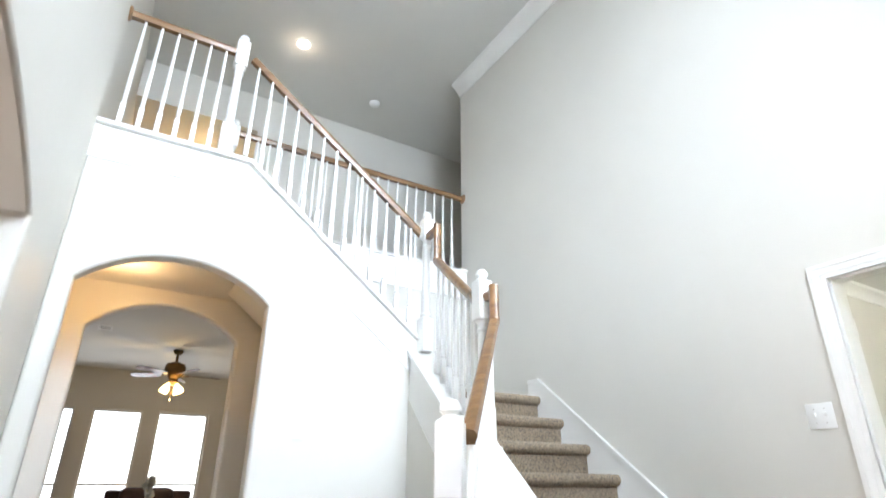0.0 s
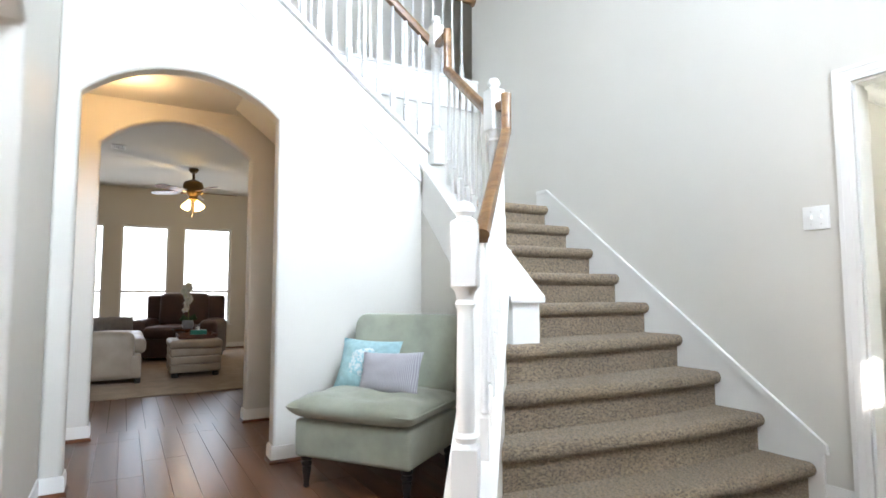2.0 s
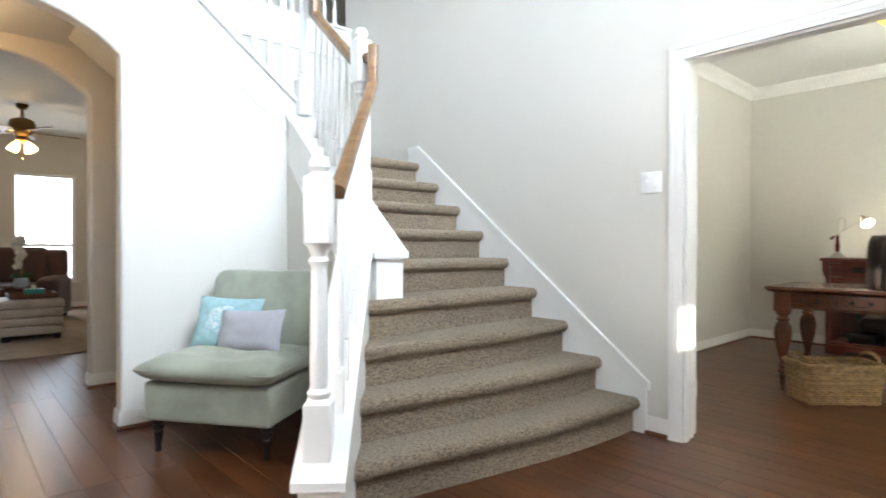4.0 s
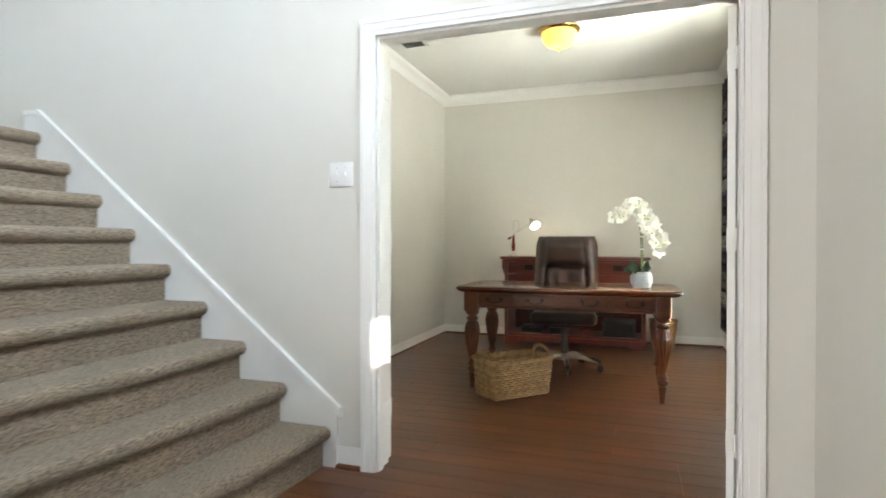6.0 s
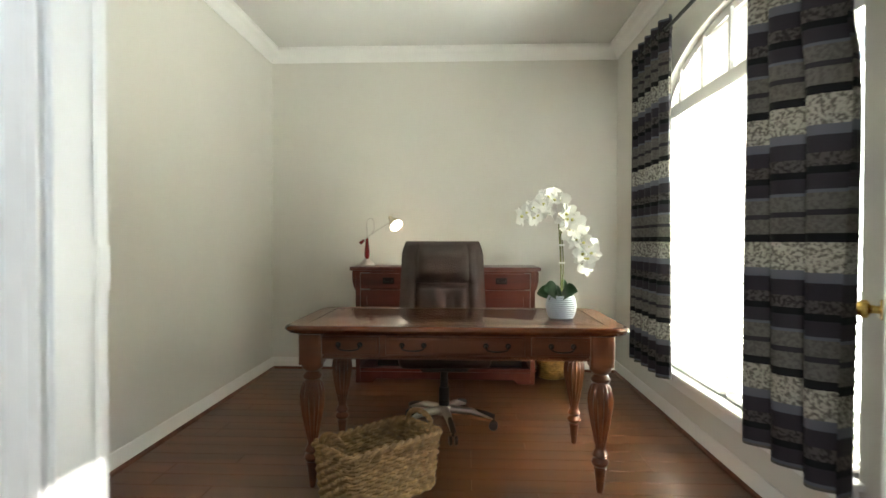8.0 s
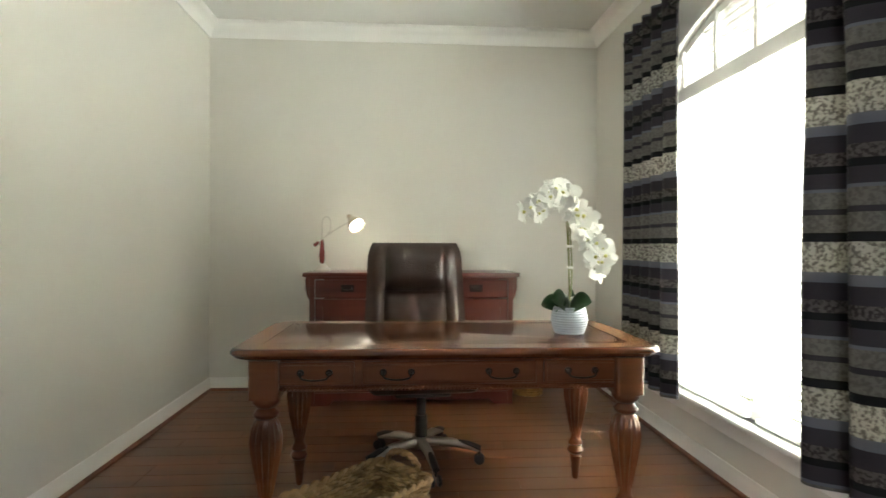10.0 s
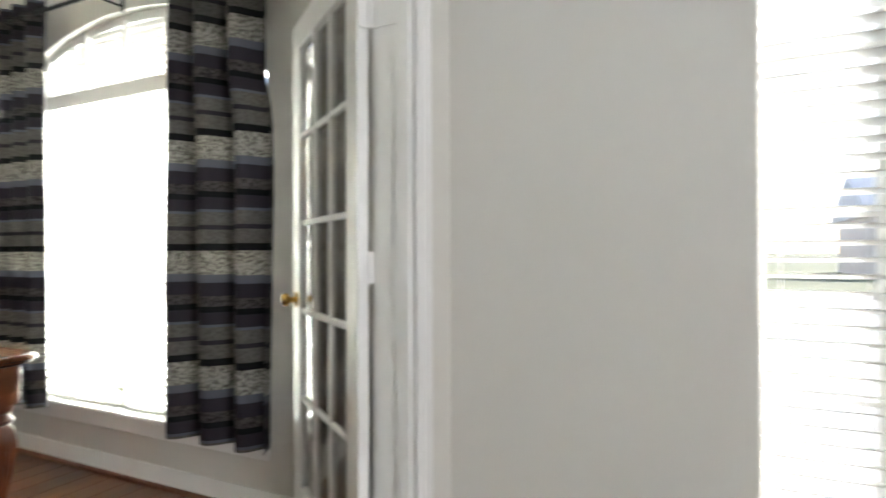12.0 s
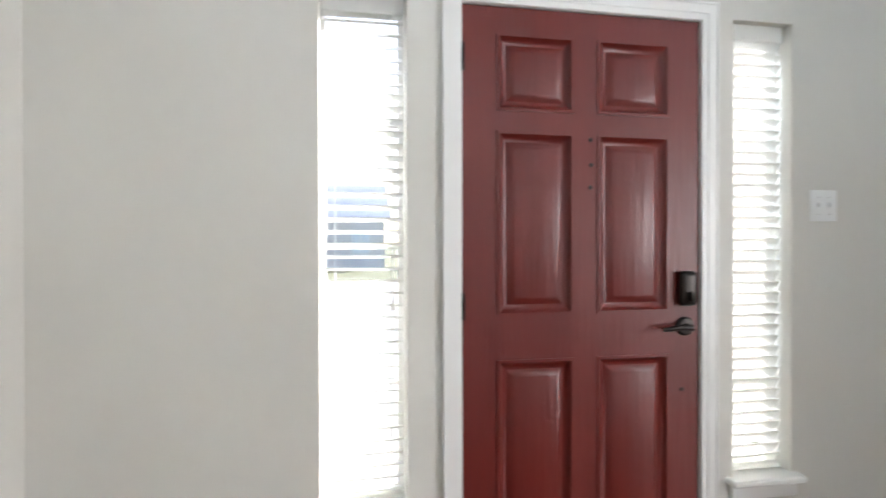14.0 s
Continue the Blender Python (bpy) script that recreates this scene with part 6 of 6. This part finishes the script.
    cov.matrix_basis = M @ pose(0.062, 0.268, 0.462, -20, -3, -6)


slipper_chair()

# ---- upper level and ceiling fittings ----


def can_light(x, y):
    ob = thing("recessed_light", "lit round recessed ceiling light", "ceiling light")
    bm = bmesh.new()
    lathe(bm, [(0.095, 0.0), (0.095, -0.006), (0.072, -0.010), (0.068, -0.002)], 32, pose(x, y, TOP))
    part("trim_ring", bm, WHITE, ob)
    bm = bmesh.new()
    lathe(bm, [(0.0, -0.004), (0.068, -0.004), (0.068, -0.001), (0.0, -0.001)], 28, pose(x, y, TOP))
    part("lens", bm, BULBGLOW, ob, "glowing warm lens")


can_light(-4.636, 1.194)
det = thing("smoke_detector", "round white smoke detector on the ceiling", "smoke detector")
bm = bmesh.new()
lathe(bm, [(0.0, -0.045), (0.04, -0.043), (0.052, -0.032), (0.062, -0.018), (0.066, 0.0)], 28, pose(-5.172, 2.285, TOP))
part("body", bm, PLASTIC, det)
bm = bmesh.new()
lathe(bm, [(0.02, -0.050), (0.022, -0.046), (0.03, -0.044), (0.0, -0.044)], 18, pose(-5.172, 2.285, TOP))
part("grille", bm, WHITE, det)
air_vent("wall_vent", "slatted return vent high on the upper hall wall", pose(-7.898, 0.45, 4.85, 90, 0, 90), 0.40, 0.22, 8)

# ---- living room things ----
tagged(link("rug", soft_box(-10.2, -6.02, -2.6, 2.1, 0.0, 0.014, 0.005, 2), RUG), "sand-coloured area rug on the living room floor", "rug")


def sofa(name, label, mat, m, w, d, seat, back, arms=0.22, cushions=2):
    ob = thing(name, label, "sofa")
    def add(nm, bm, lab=""):
        return part(nm, place(bm, m), mat, ob, lab)
    add("base", soft_box(-w / 2 + 0.02, w / 2 - 0.02, 0.03, d - 0.02, 0.06, seat - 0.14, 0.03, 3))
    for s in (-1, 1):
        add("armrest", soft_box(min(s * w / 2, s * (w / 2 - arms)), max(s * w / 2, s * (w / 2 - arms)), 0.10, d - 0.05, 0.05, seat + 0.11, 0.08, 5, 0.02))
    cw = (w - 2 * arms) / cushions
    for k in range(cushions):
        x0 = -w / 2 + arms + cw * k
        add("seat_cushion", soft_box(x0 + 0.004, x0 + cw - 0.004, -0.02, d - 0.25, seat - 0.15, seat + 0.02, 0.06, 4, 0.03))
        bm = soft_box(x0 + 0.004, x0 + cw - 0.004, 0, 0.24, 0, back - seat, 0.09, 5)
        place(bm, pose(0, d - 0.34, seat, -10))
        add("back_cushion", bm)
    add("back_frame", soft_box(-w / 2 + 0.05, w / 2 - 0.05, d - 0.16, d, 0.06, back - 0.06, 0.05, 4))
    for s in (-1, 1):
        for yy in (0.06, d - 0.08):
            part("foot", place(boxes((s * (w / 2 - 0.1) - 0.04, s * (w / 2 - 0.1) + 0.04, yy - 0.03, yy + 0.03, 0.0, 0.065), bevel=0.008), m), LEGBLACK, ob)
    return ob


sofa("leather_sofa", "taupe leather sofa on the rug", TAUPE, pose(-7.85, 0.30, 0.014, 0, 0, 180), 2.05, 0.98, 0.46, 0.86)
sofa("recliner", "dark brown upholstered reclining loveseat by the windows", BROWNSOFA, pose(-8.75, 0.66, 0.014, 0, 0, 70), 1.25, 0.95, 0.48, 1.02, 0.26, 1)


def ottoman():
    ob = thing("ottoman", "taupe leather storage ottoman with stitched bands", "ottoman")
    x0, x1, y0, y1 = -7.68, -7.05, 0.56, 1.15
    for k in range(3):
        part("band", soft_box(x0 + 0.01, x1 - 0.01, y0 + 0.01, y1 - 0.01, 0.07 + 0.095 * k, 0.167 + 0.095 * k, 0.022, 3), TAUPE, ob)
    part("lid", soft_box(x0, x1, y0, y1, 0.352, 0.45, 0.035, 4, 0.015), TAUPE, ob)
    for sx in (x0 + 0.07, x1 - 0.07):
        for sy in (y0 + 0.07, y1 - 0.07):
            part("foot", boxes((sx - 0.035, sx + 0.035, sy - 0.035, sy + 0.035, 0.014, 0.075), bevel=0.008), LEGBLACK, ob)


ottoman()
tray = thing("serving_tray", "dark wooden tray on the ottoman", "tray")
part("board", boxes((-7.590, -7.150, 0.66, 1.10, 0.464, 0.474), bevel=0.003), DESKWOOD, tray)
for a, b, c, d in ((-7.590, -7.150, 0.66, 0.672), (-7.590, -7.150, 1.088, 1.10), (-7.590, -7.578, 0.672, 1.088), (-7.162, -7.150, 0.672, 1.088)):
    part("side", boxes((a, b, c, d, 0.474, 0.51), bevel=0.003), DESKWOOD, tray)
box_thing = thing("tissue_box", "green and white tissue box on the tray", "box")
part("carton", boxes((-7.290, -7.190, 0.80, 0.98, 0.475, 0.56), bevel=0.004), PLASTICGREEN, box_thing)
part("tissue", place(pillow_mesh(0.07, 0.05, 0.03, 8), pose(-7.240, 0.88, 0.556)), PETAL, box_thing)
throw = thing("throw_blanket", "grey throw blanket folded over the sofa arm", "blanket")
bm = bmesh.new()
g = []
for i in range(15):
    t = i / 14
    row = []
    for j in range(13):
        u = j / 12
        a = math.pi * t
        row.append(bm.verts.new((-8.79 + 0.14 * math.cos(a) * 1.02, -0.35 + 0.55 * u, 0.38 + 0.30 * math.sin(a) ** 0.5 + 0.006 * math.sin(u * 24 + t * 3))))
    g.append(row)
for i in range(14):
    for j in range(12):
        bm.faces.new((g[i][j], g[i + 1][j], g[i + 1][j + 1], g[i][j + 1]))
bmesh.ops.solidify(bm, geom=bm.faces, thickness=0.012)
part("cloth", bm, BLANKET, throw)
side_table = thing("side_table", "small dark round table beside the recliner", "table")
bm = bmesh.new()
lathe(bm, [(0.0, 0.50), (0.20, 0.50), (0.205, 0.51), (0.20, 0.525), (0.0, 0.525)], 32, pose(-8.25, 0.86, 0))
part("tabletop", bm, DESKTOP, side_table)
bm = bmesh.new()
lathe(bm, [(0.15, 0.014), (0.15, 0.03), (0.03, 0.05), (0.022, 0.25), (0.03, 0.48), (0.06, 0.50)], 20, pose(-8.25, 0.86, 0))
part("pedestal", bm, DESKTOP, side_table)
orchid("living_orchid", "white orchid on the living room side table", -8.25, 0.86, 0.525, 11)


def ceiling_fan(x, y):
    ob = thing("ceiling_fan", "bronze ceiling fan with red-brown blades and lit tulip shades", "ceiling fan")
    bm = bmesh.new()
    lathe(bm, [(0.0, OFF_TOP), (0.065, OFF_TOP), (0.07, OFF_TOP - 0.02), (0.045, OFF_TOP - 0.06), (0.018, OFF_TOP - 0.065), (0.018, 2.66), (0.05, 2.65), (0.12, 2.62), (0.14, 2.57), (0.135, 2.50), (0.09, 2.44), (0.06, 2.41), (0.07, 2.37), (0.03, 2.33), (0.0, 2.33)], 28, pose(x, y, 0))
    part("motor_housing", bm, FANBRASS, ob, "antique brass motor housing")
    for k in range(5):
        a = 20 + 72 * k
        bm = bmesh.new()
        pts = [(0.16, -0.05), (0.22, -0.062), (0.50, -0.07), (0.60, -0.06), (0.63, 0.0), (0.60, 0.06), (0.50, 0.07), (0.22, 0.062), (0.16, 0.05)]
        prism(bm, pts, 2, -0.004, 0.004)
        place(bm, pose(x, y, 2.475, 0, 0, a) @ pose(0, 0, 0, 12))
        bl = part("blade", bm, CHERRY, ob)
        bm = boxes((0.09, 0.20, -0.018, 0.018, -0.012, -0.004), bevel=0.003)
        place(bm, pose(x, y, 2.475, 0, 0, a) @ pose(0, 0, 0, 12))
        part("blade_iron", bm, BRASS, bl)
    for k in range(4):
        S = pose(x, y, 2.345, 0, 0, 45 + 90 * k) @ pose(0.07, 0, 0, 0, -32)
        bm = bmesh.new()
        lathe(bm, [(0.018, 0.0), (0.028, -0.03), (0.045, -0.07), (0.052, -0.10), (0.060, -0.125), (0.056, -0.124), (0.046, -0.10), (0.0, -0.09)], 20, S)
        part("tulip_shade", bm, FANGLASS, ob, "glowing tulip glass shade")
    bm = bmesh.new()
    tube(bm, [(x + 0.02, y, 2.34), (x + 0.02, y, 2.12)], 0.002, 5)
    lathe(bm, [(0.0, -0.02), (0.007, -0.015), (0.007, 0.0), (0.0, 0.004)], 10, pose(x + 0.02, y, 2.12))
    part("pull_chain", bm, BRASS, ob)


ceiling_fan(-8.5, 0.895)
air_vent("living_vent", "white slatted vent in the living room ceiling", pose(-7.6, -0.05, OFF_TOP - 0.001, 180, 0, 0), 0.26, 0.16, 6)

# ---- outside ----
structure("ground", boxes((-400, 400, -400, 400, -0.6, -0.25)), GRASS, "green front lawn and ground")
structure("pavement", boxes((0.9, 2.6, -0.4, 2.9, -0.26, -0.03), (2.6, 14.0, -1.5, 3.4, -0.26, -0.2)), CONCRETE, "pale concrete porch and walk")
structure("road", boxes((14, 21, -60, 60, -0.255, -0.235)), CONCRETE, "pale concrete street")


# Unseen roof and columns, added to keep sun out of the upper window.
def sun_shade():
    ob = thing("unseen_sun_shade", "unseen columned roof added to shade the upper window", "porch")
    part("roof", boxes((0.9, 4.3, -3.2, 4.6, 5.0, 5.2)), WHITE, ob)
    for y in (-0.4, 2.8):
        bm = bmesh.new()
        lathe(bm, [(0.2, -0.1), (0.2, 0.05), (0.16, 0.1), (0.14, 4.85), (0.2, 4.9), (0.2, 5.0)], 20, pose(4.1, y, 0))
        part("column", bm, WHITE, ob)
    part("step", boxes((2.6, 4.4, -0.6, 3.0, -0.25, -0.1)), CONCRETE, ob)


sun_shade()


def house(x, y, w):
    ob = thing("neighbour_house", "brick house with grey roof across the street", "house")
    part("wall", boxes((x, x + 9, y - w / 2, y + w / 2, -0.3, 3.0)), BRICKRED, ob)
    bm = bmesh.new()
    prism(bm, [(x - 0.5, 2.95), (x + 4.5, 5.6), (x + 9.5, 2.95)], 1, y - w / 2 - 0.4, y + w / 2 + 0.4)
    part("roof", bm, ROOF, ob)
    for k in range(4):
        yy = y - w / 2 + w * (k + 0.5) / 4
        win = part("window", boxes((x - 0.05, x + 0.02, yy - 0.6, yy + 0.6, 0.6, 2.1), (x - 0.06, x - 0.05, yy - 0.03, yy + 0.03, 0.6, 2.1)), WHITE, ob)
        for s in (-1, 1):
            part("pane", boxes((x - 0.065, x - 0.055, yy + s * 0.29 - 0.22, yy + s * 0.29 + 0.22, 0.7, 2.0)), HAZEPANE, win)


house(34, 5.5, 12)
house(34, -12.0, 13)


def tree(x, y, h):
    ob = thing("front_tree", "leafy street tree with a slim trunk", "tree")
    bm = bmesh.new()
    tube(bm, [(x, y, -0.3), (x + 0.05, y, h * 0.3), (x - 0.05, y + 0.1, h * 0.6), (x, y, h * 0.9)], [0.12, 0.09, 0.06, 0.02], 8)
    rnd = random.Random(int(x * 10 + y))
    limbs = []
    for k in range(9):
        a = k * 2.4
        z0 = h * (0.35 + 0.05 * k)
        q = Vector((x + math.cos(a) * h * 0.25, y + math.sin(a) * h * 0.25, z0 + h * 0.2))
        tube(bm, [(x, y, z0), tuple((Vector((x, y, z0)) + q) / 2 + Vector((0, 0, 0.1))), tuple(q)], [0.04, 0.025, 0.01], 6)
        limbs.append(q)
    part("trunk", bm, BARK, ob)
    bm = bmesh.new()
    for q in limbs:
        for k in range(110):
            p = q + Vector((rnd.gauss(0, 1), rnd.gauss(0, 1), rnd.gauss(0, 0.8))) * h * 0.10
            u = Vector((rnd.uniform(-1, 1), rnd.uniform(-1, 1), rnd.uniform(-1, 1))).normalized() * 0.09
            w = u.orthogonal().normalized() * 0.05
            bm.faces.new([bm.verts.new(p + o) for o in (-u, w, u, -w)])
    part("crown", bm, FOLIAGE, ob)


tree(22.0, 6.5, 5.0)

# ---- floor ----
structure("subfloor", boxes((LX0 - 0.1, 0.86, -4.0, 3.1, -0.05, -0.0155), (-2.17, 1.1, 3.1, 7.1, -0.05, -0.0155)), SUBFLOOR, "dark subfloor under the boards")
floor = tagged(new("floor"), "hand-scraped dark brown wooden plank floor", "", "", "structure")
PLANK = 0.127


def plank_mesh(length):
    bm = bmesh.new()
    b = 0.0016
    h = PLANK / 2 - 0.0004
    lo = [(0, -h), (length, -h), (length, h), (0, h)]
    hi = [(b, -h + b), (length - b, -h + b), (length - b, h - b), (b, h - b)]
    rings = [[bm.verts.new((x, y, zz)) for x, y in pts] for pts, zz in ((lo, -0.015), (lo, -0.0016), (hi, 0.0))]
    for p, q in zip(rings, rings[1:]):
        for k in range(4):
            bm.faces.new((p[k], p[(k + 1) % 4], q[(k + 1) % 4], q[k]))
    bm.faces.new(rings[-1])
    me = bpy.data.meshes.new("plank")
    bm.to_mesh(me)
    bm.free()
    me.materials.append(FLOORWOOD)
    return me


rnd = random.Random(7)
PLANKS = {}
for k in range(58):
    y = LEFT + 0.03 + PLANK * k
    if y > 7.0:
        continue
    x, end = -4.6, 0.80
    if y > 3.1:
        x, end = -2.1, 1.0
    first = True
    while x < end - 0.02:
        length = rnd.choice((0.3, 0.6, 0.9)) if first else rnd.choice((0.9, 1.2, 1.2, 1.5, 1.8))
        length = round(min(length, end - x), 2)
        first = False
        if length not in PLANKS:
            PLANKS[length] = plank_mesh(length)
        o = new("plank", PLANKS[length])
        o.parent = floor
        o.matrix_basis = pose(x, y, 0)
        x += length
verts, faces = [], []
for k in range(60):
    for x_lo, x_hi, y0 in ((LX0, -4.6, -4.0),):
        y = y0 + PLANK * k
        if y > 2.5:
            continue
        x = x_lo - rnd.uniform(0, 0.9)
        while x < -4.5:
            length = min(rnd.choice((0.9, 1.2, 1.5, 1.8)), -4.5 - x + 0.01)
            h = PLANK / 2 - 0.0015
            i = len(verts)
            verts += [(x + 0.001, y - h, -0.001), (x + length - 0.001, y - h, -0.001), (x + length - 0.001, y + h, -0.001), (x + 0.001, y + h, -0.001)]
            faces.append((i, i + 1, i + 2, i + 3))
            x += length
for k in range(24):
    y = -3.25 + PLANK * k
    i = len(verts)
    if y > LEFT - 0.08:
        continue
    h = PLANK / 2 - 0.0015
    verts += [(-4.4, y - h, -0.001), (0.74, y - h, -0.001), (0.74, y + h, -0.001), (-4.4, y + h, -0.001)]
    faces.append((i, i + 1, i + 2, i + 3))
me = bpy.data.meshes.new("far_planks")
me.from_pydata(verts, [], faces)
me.materials.append(FLOORWOOD)
o = new("far_planks", me)
o.parent = floor
o["kind"] = "stuff"
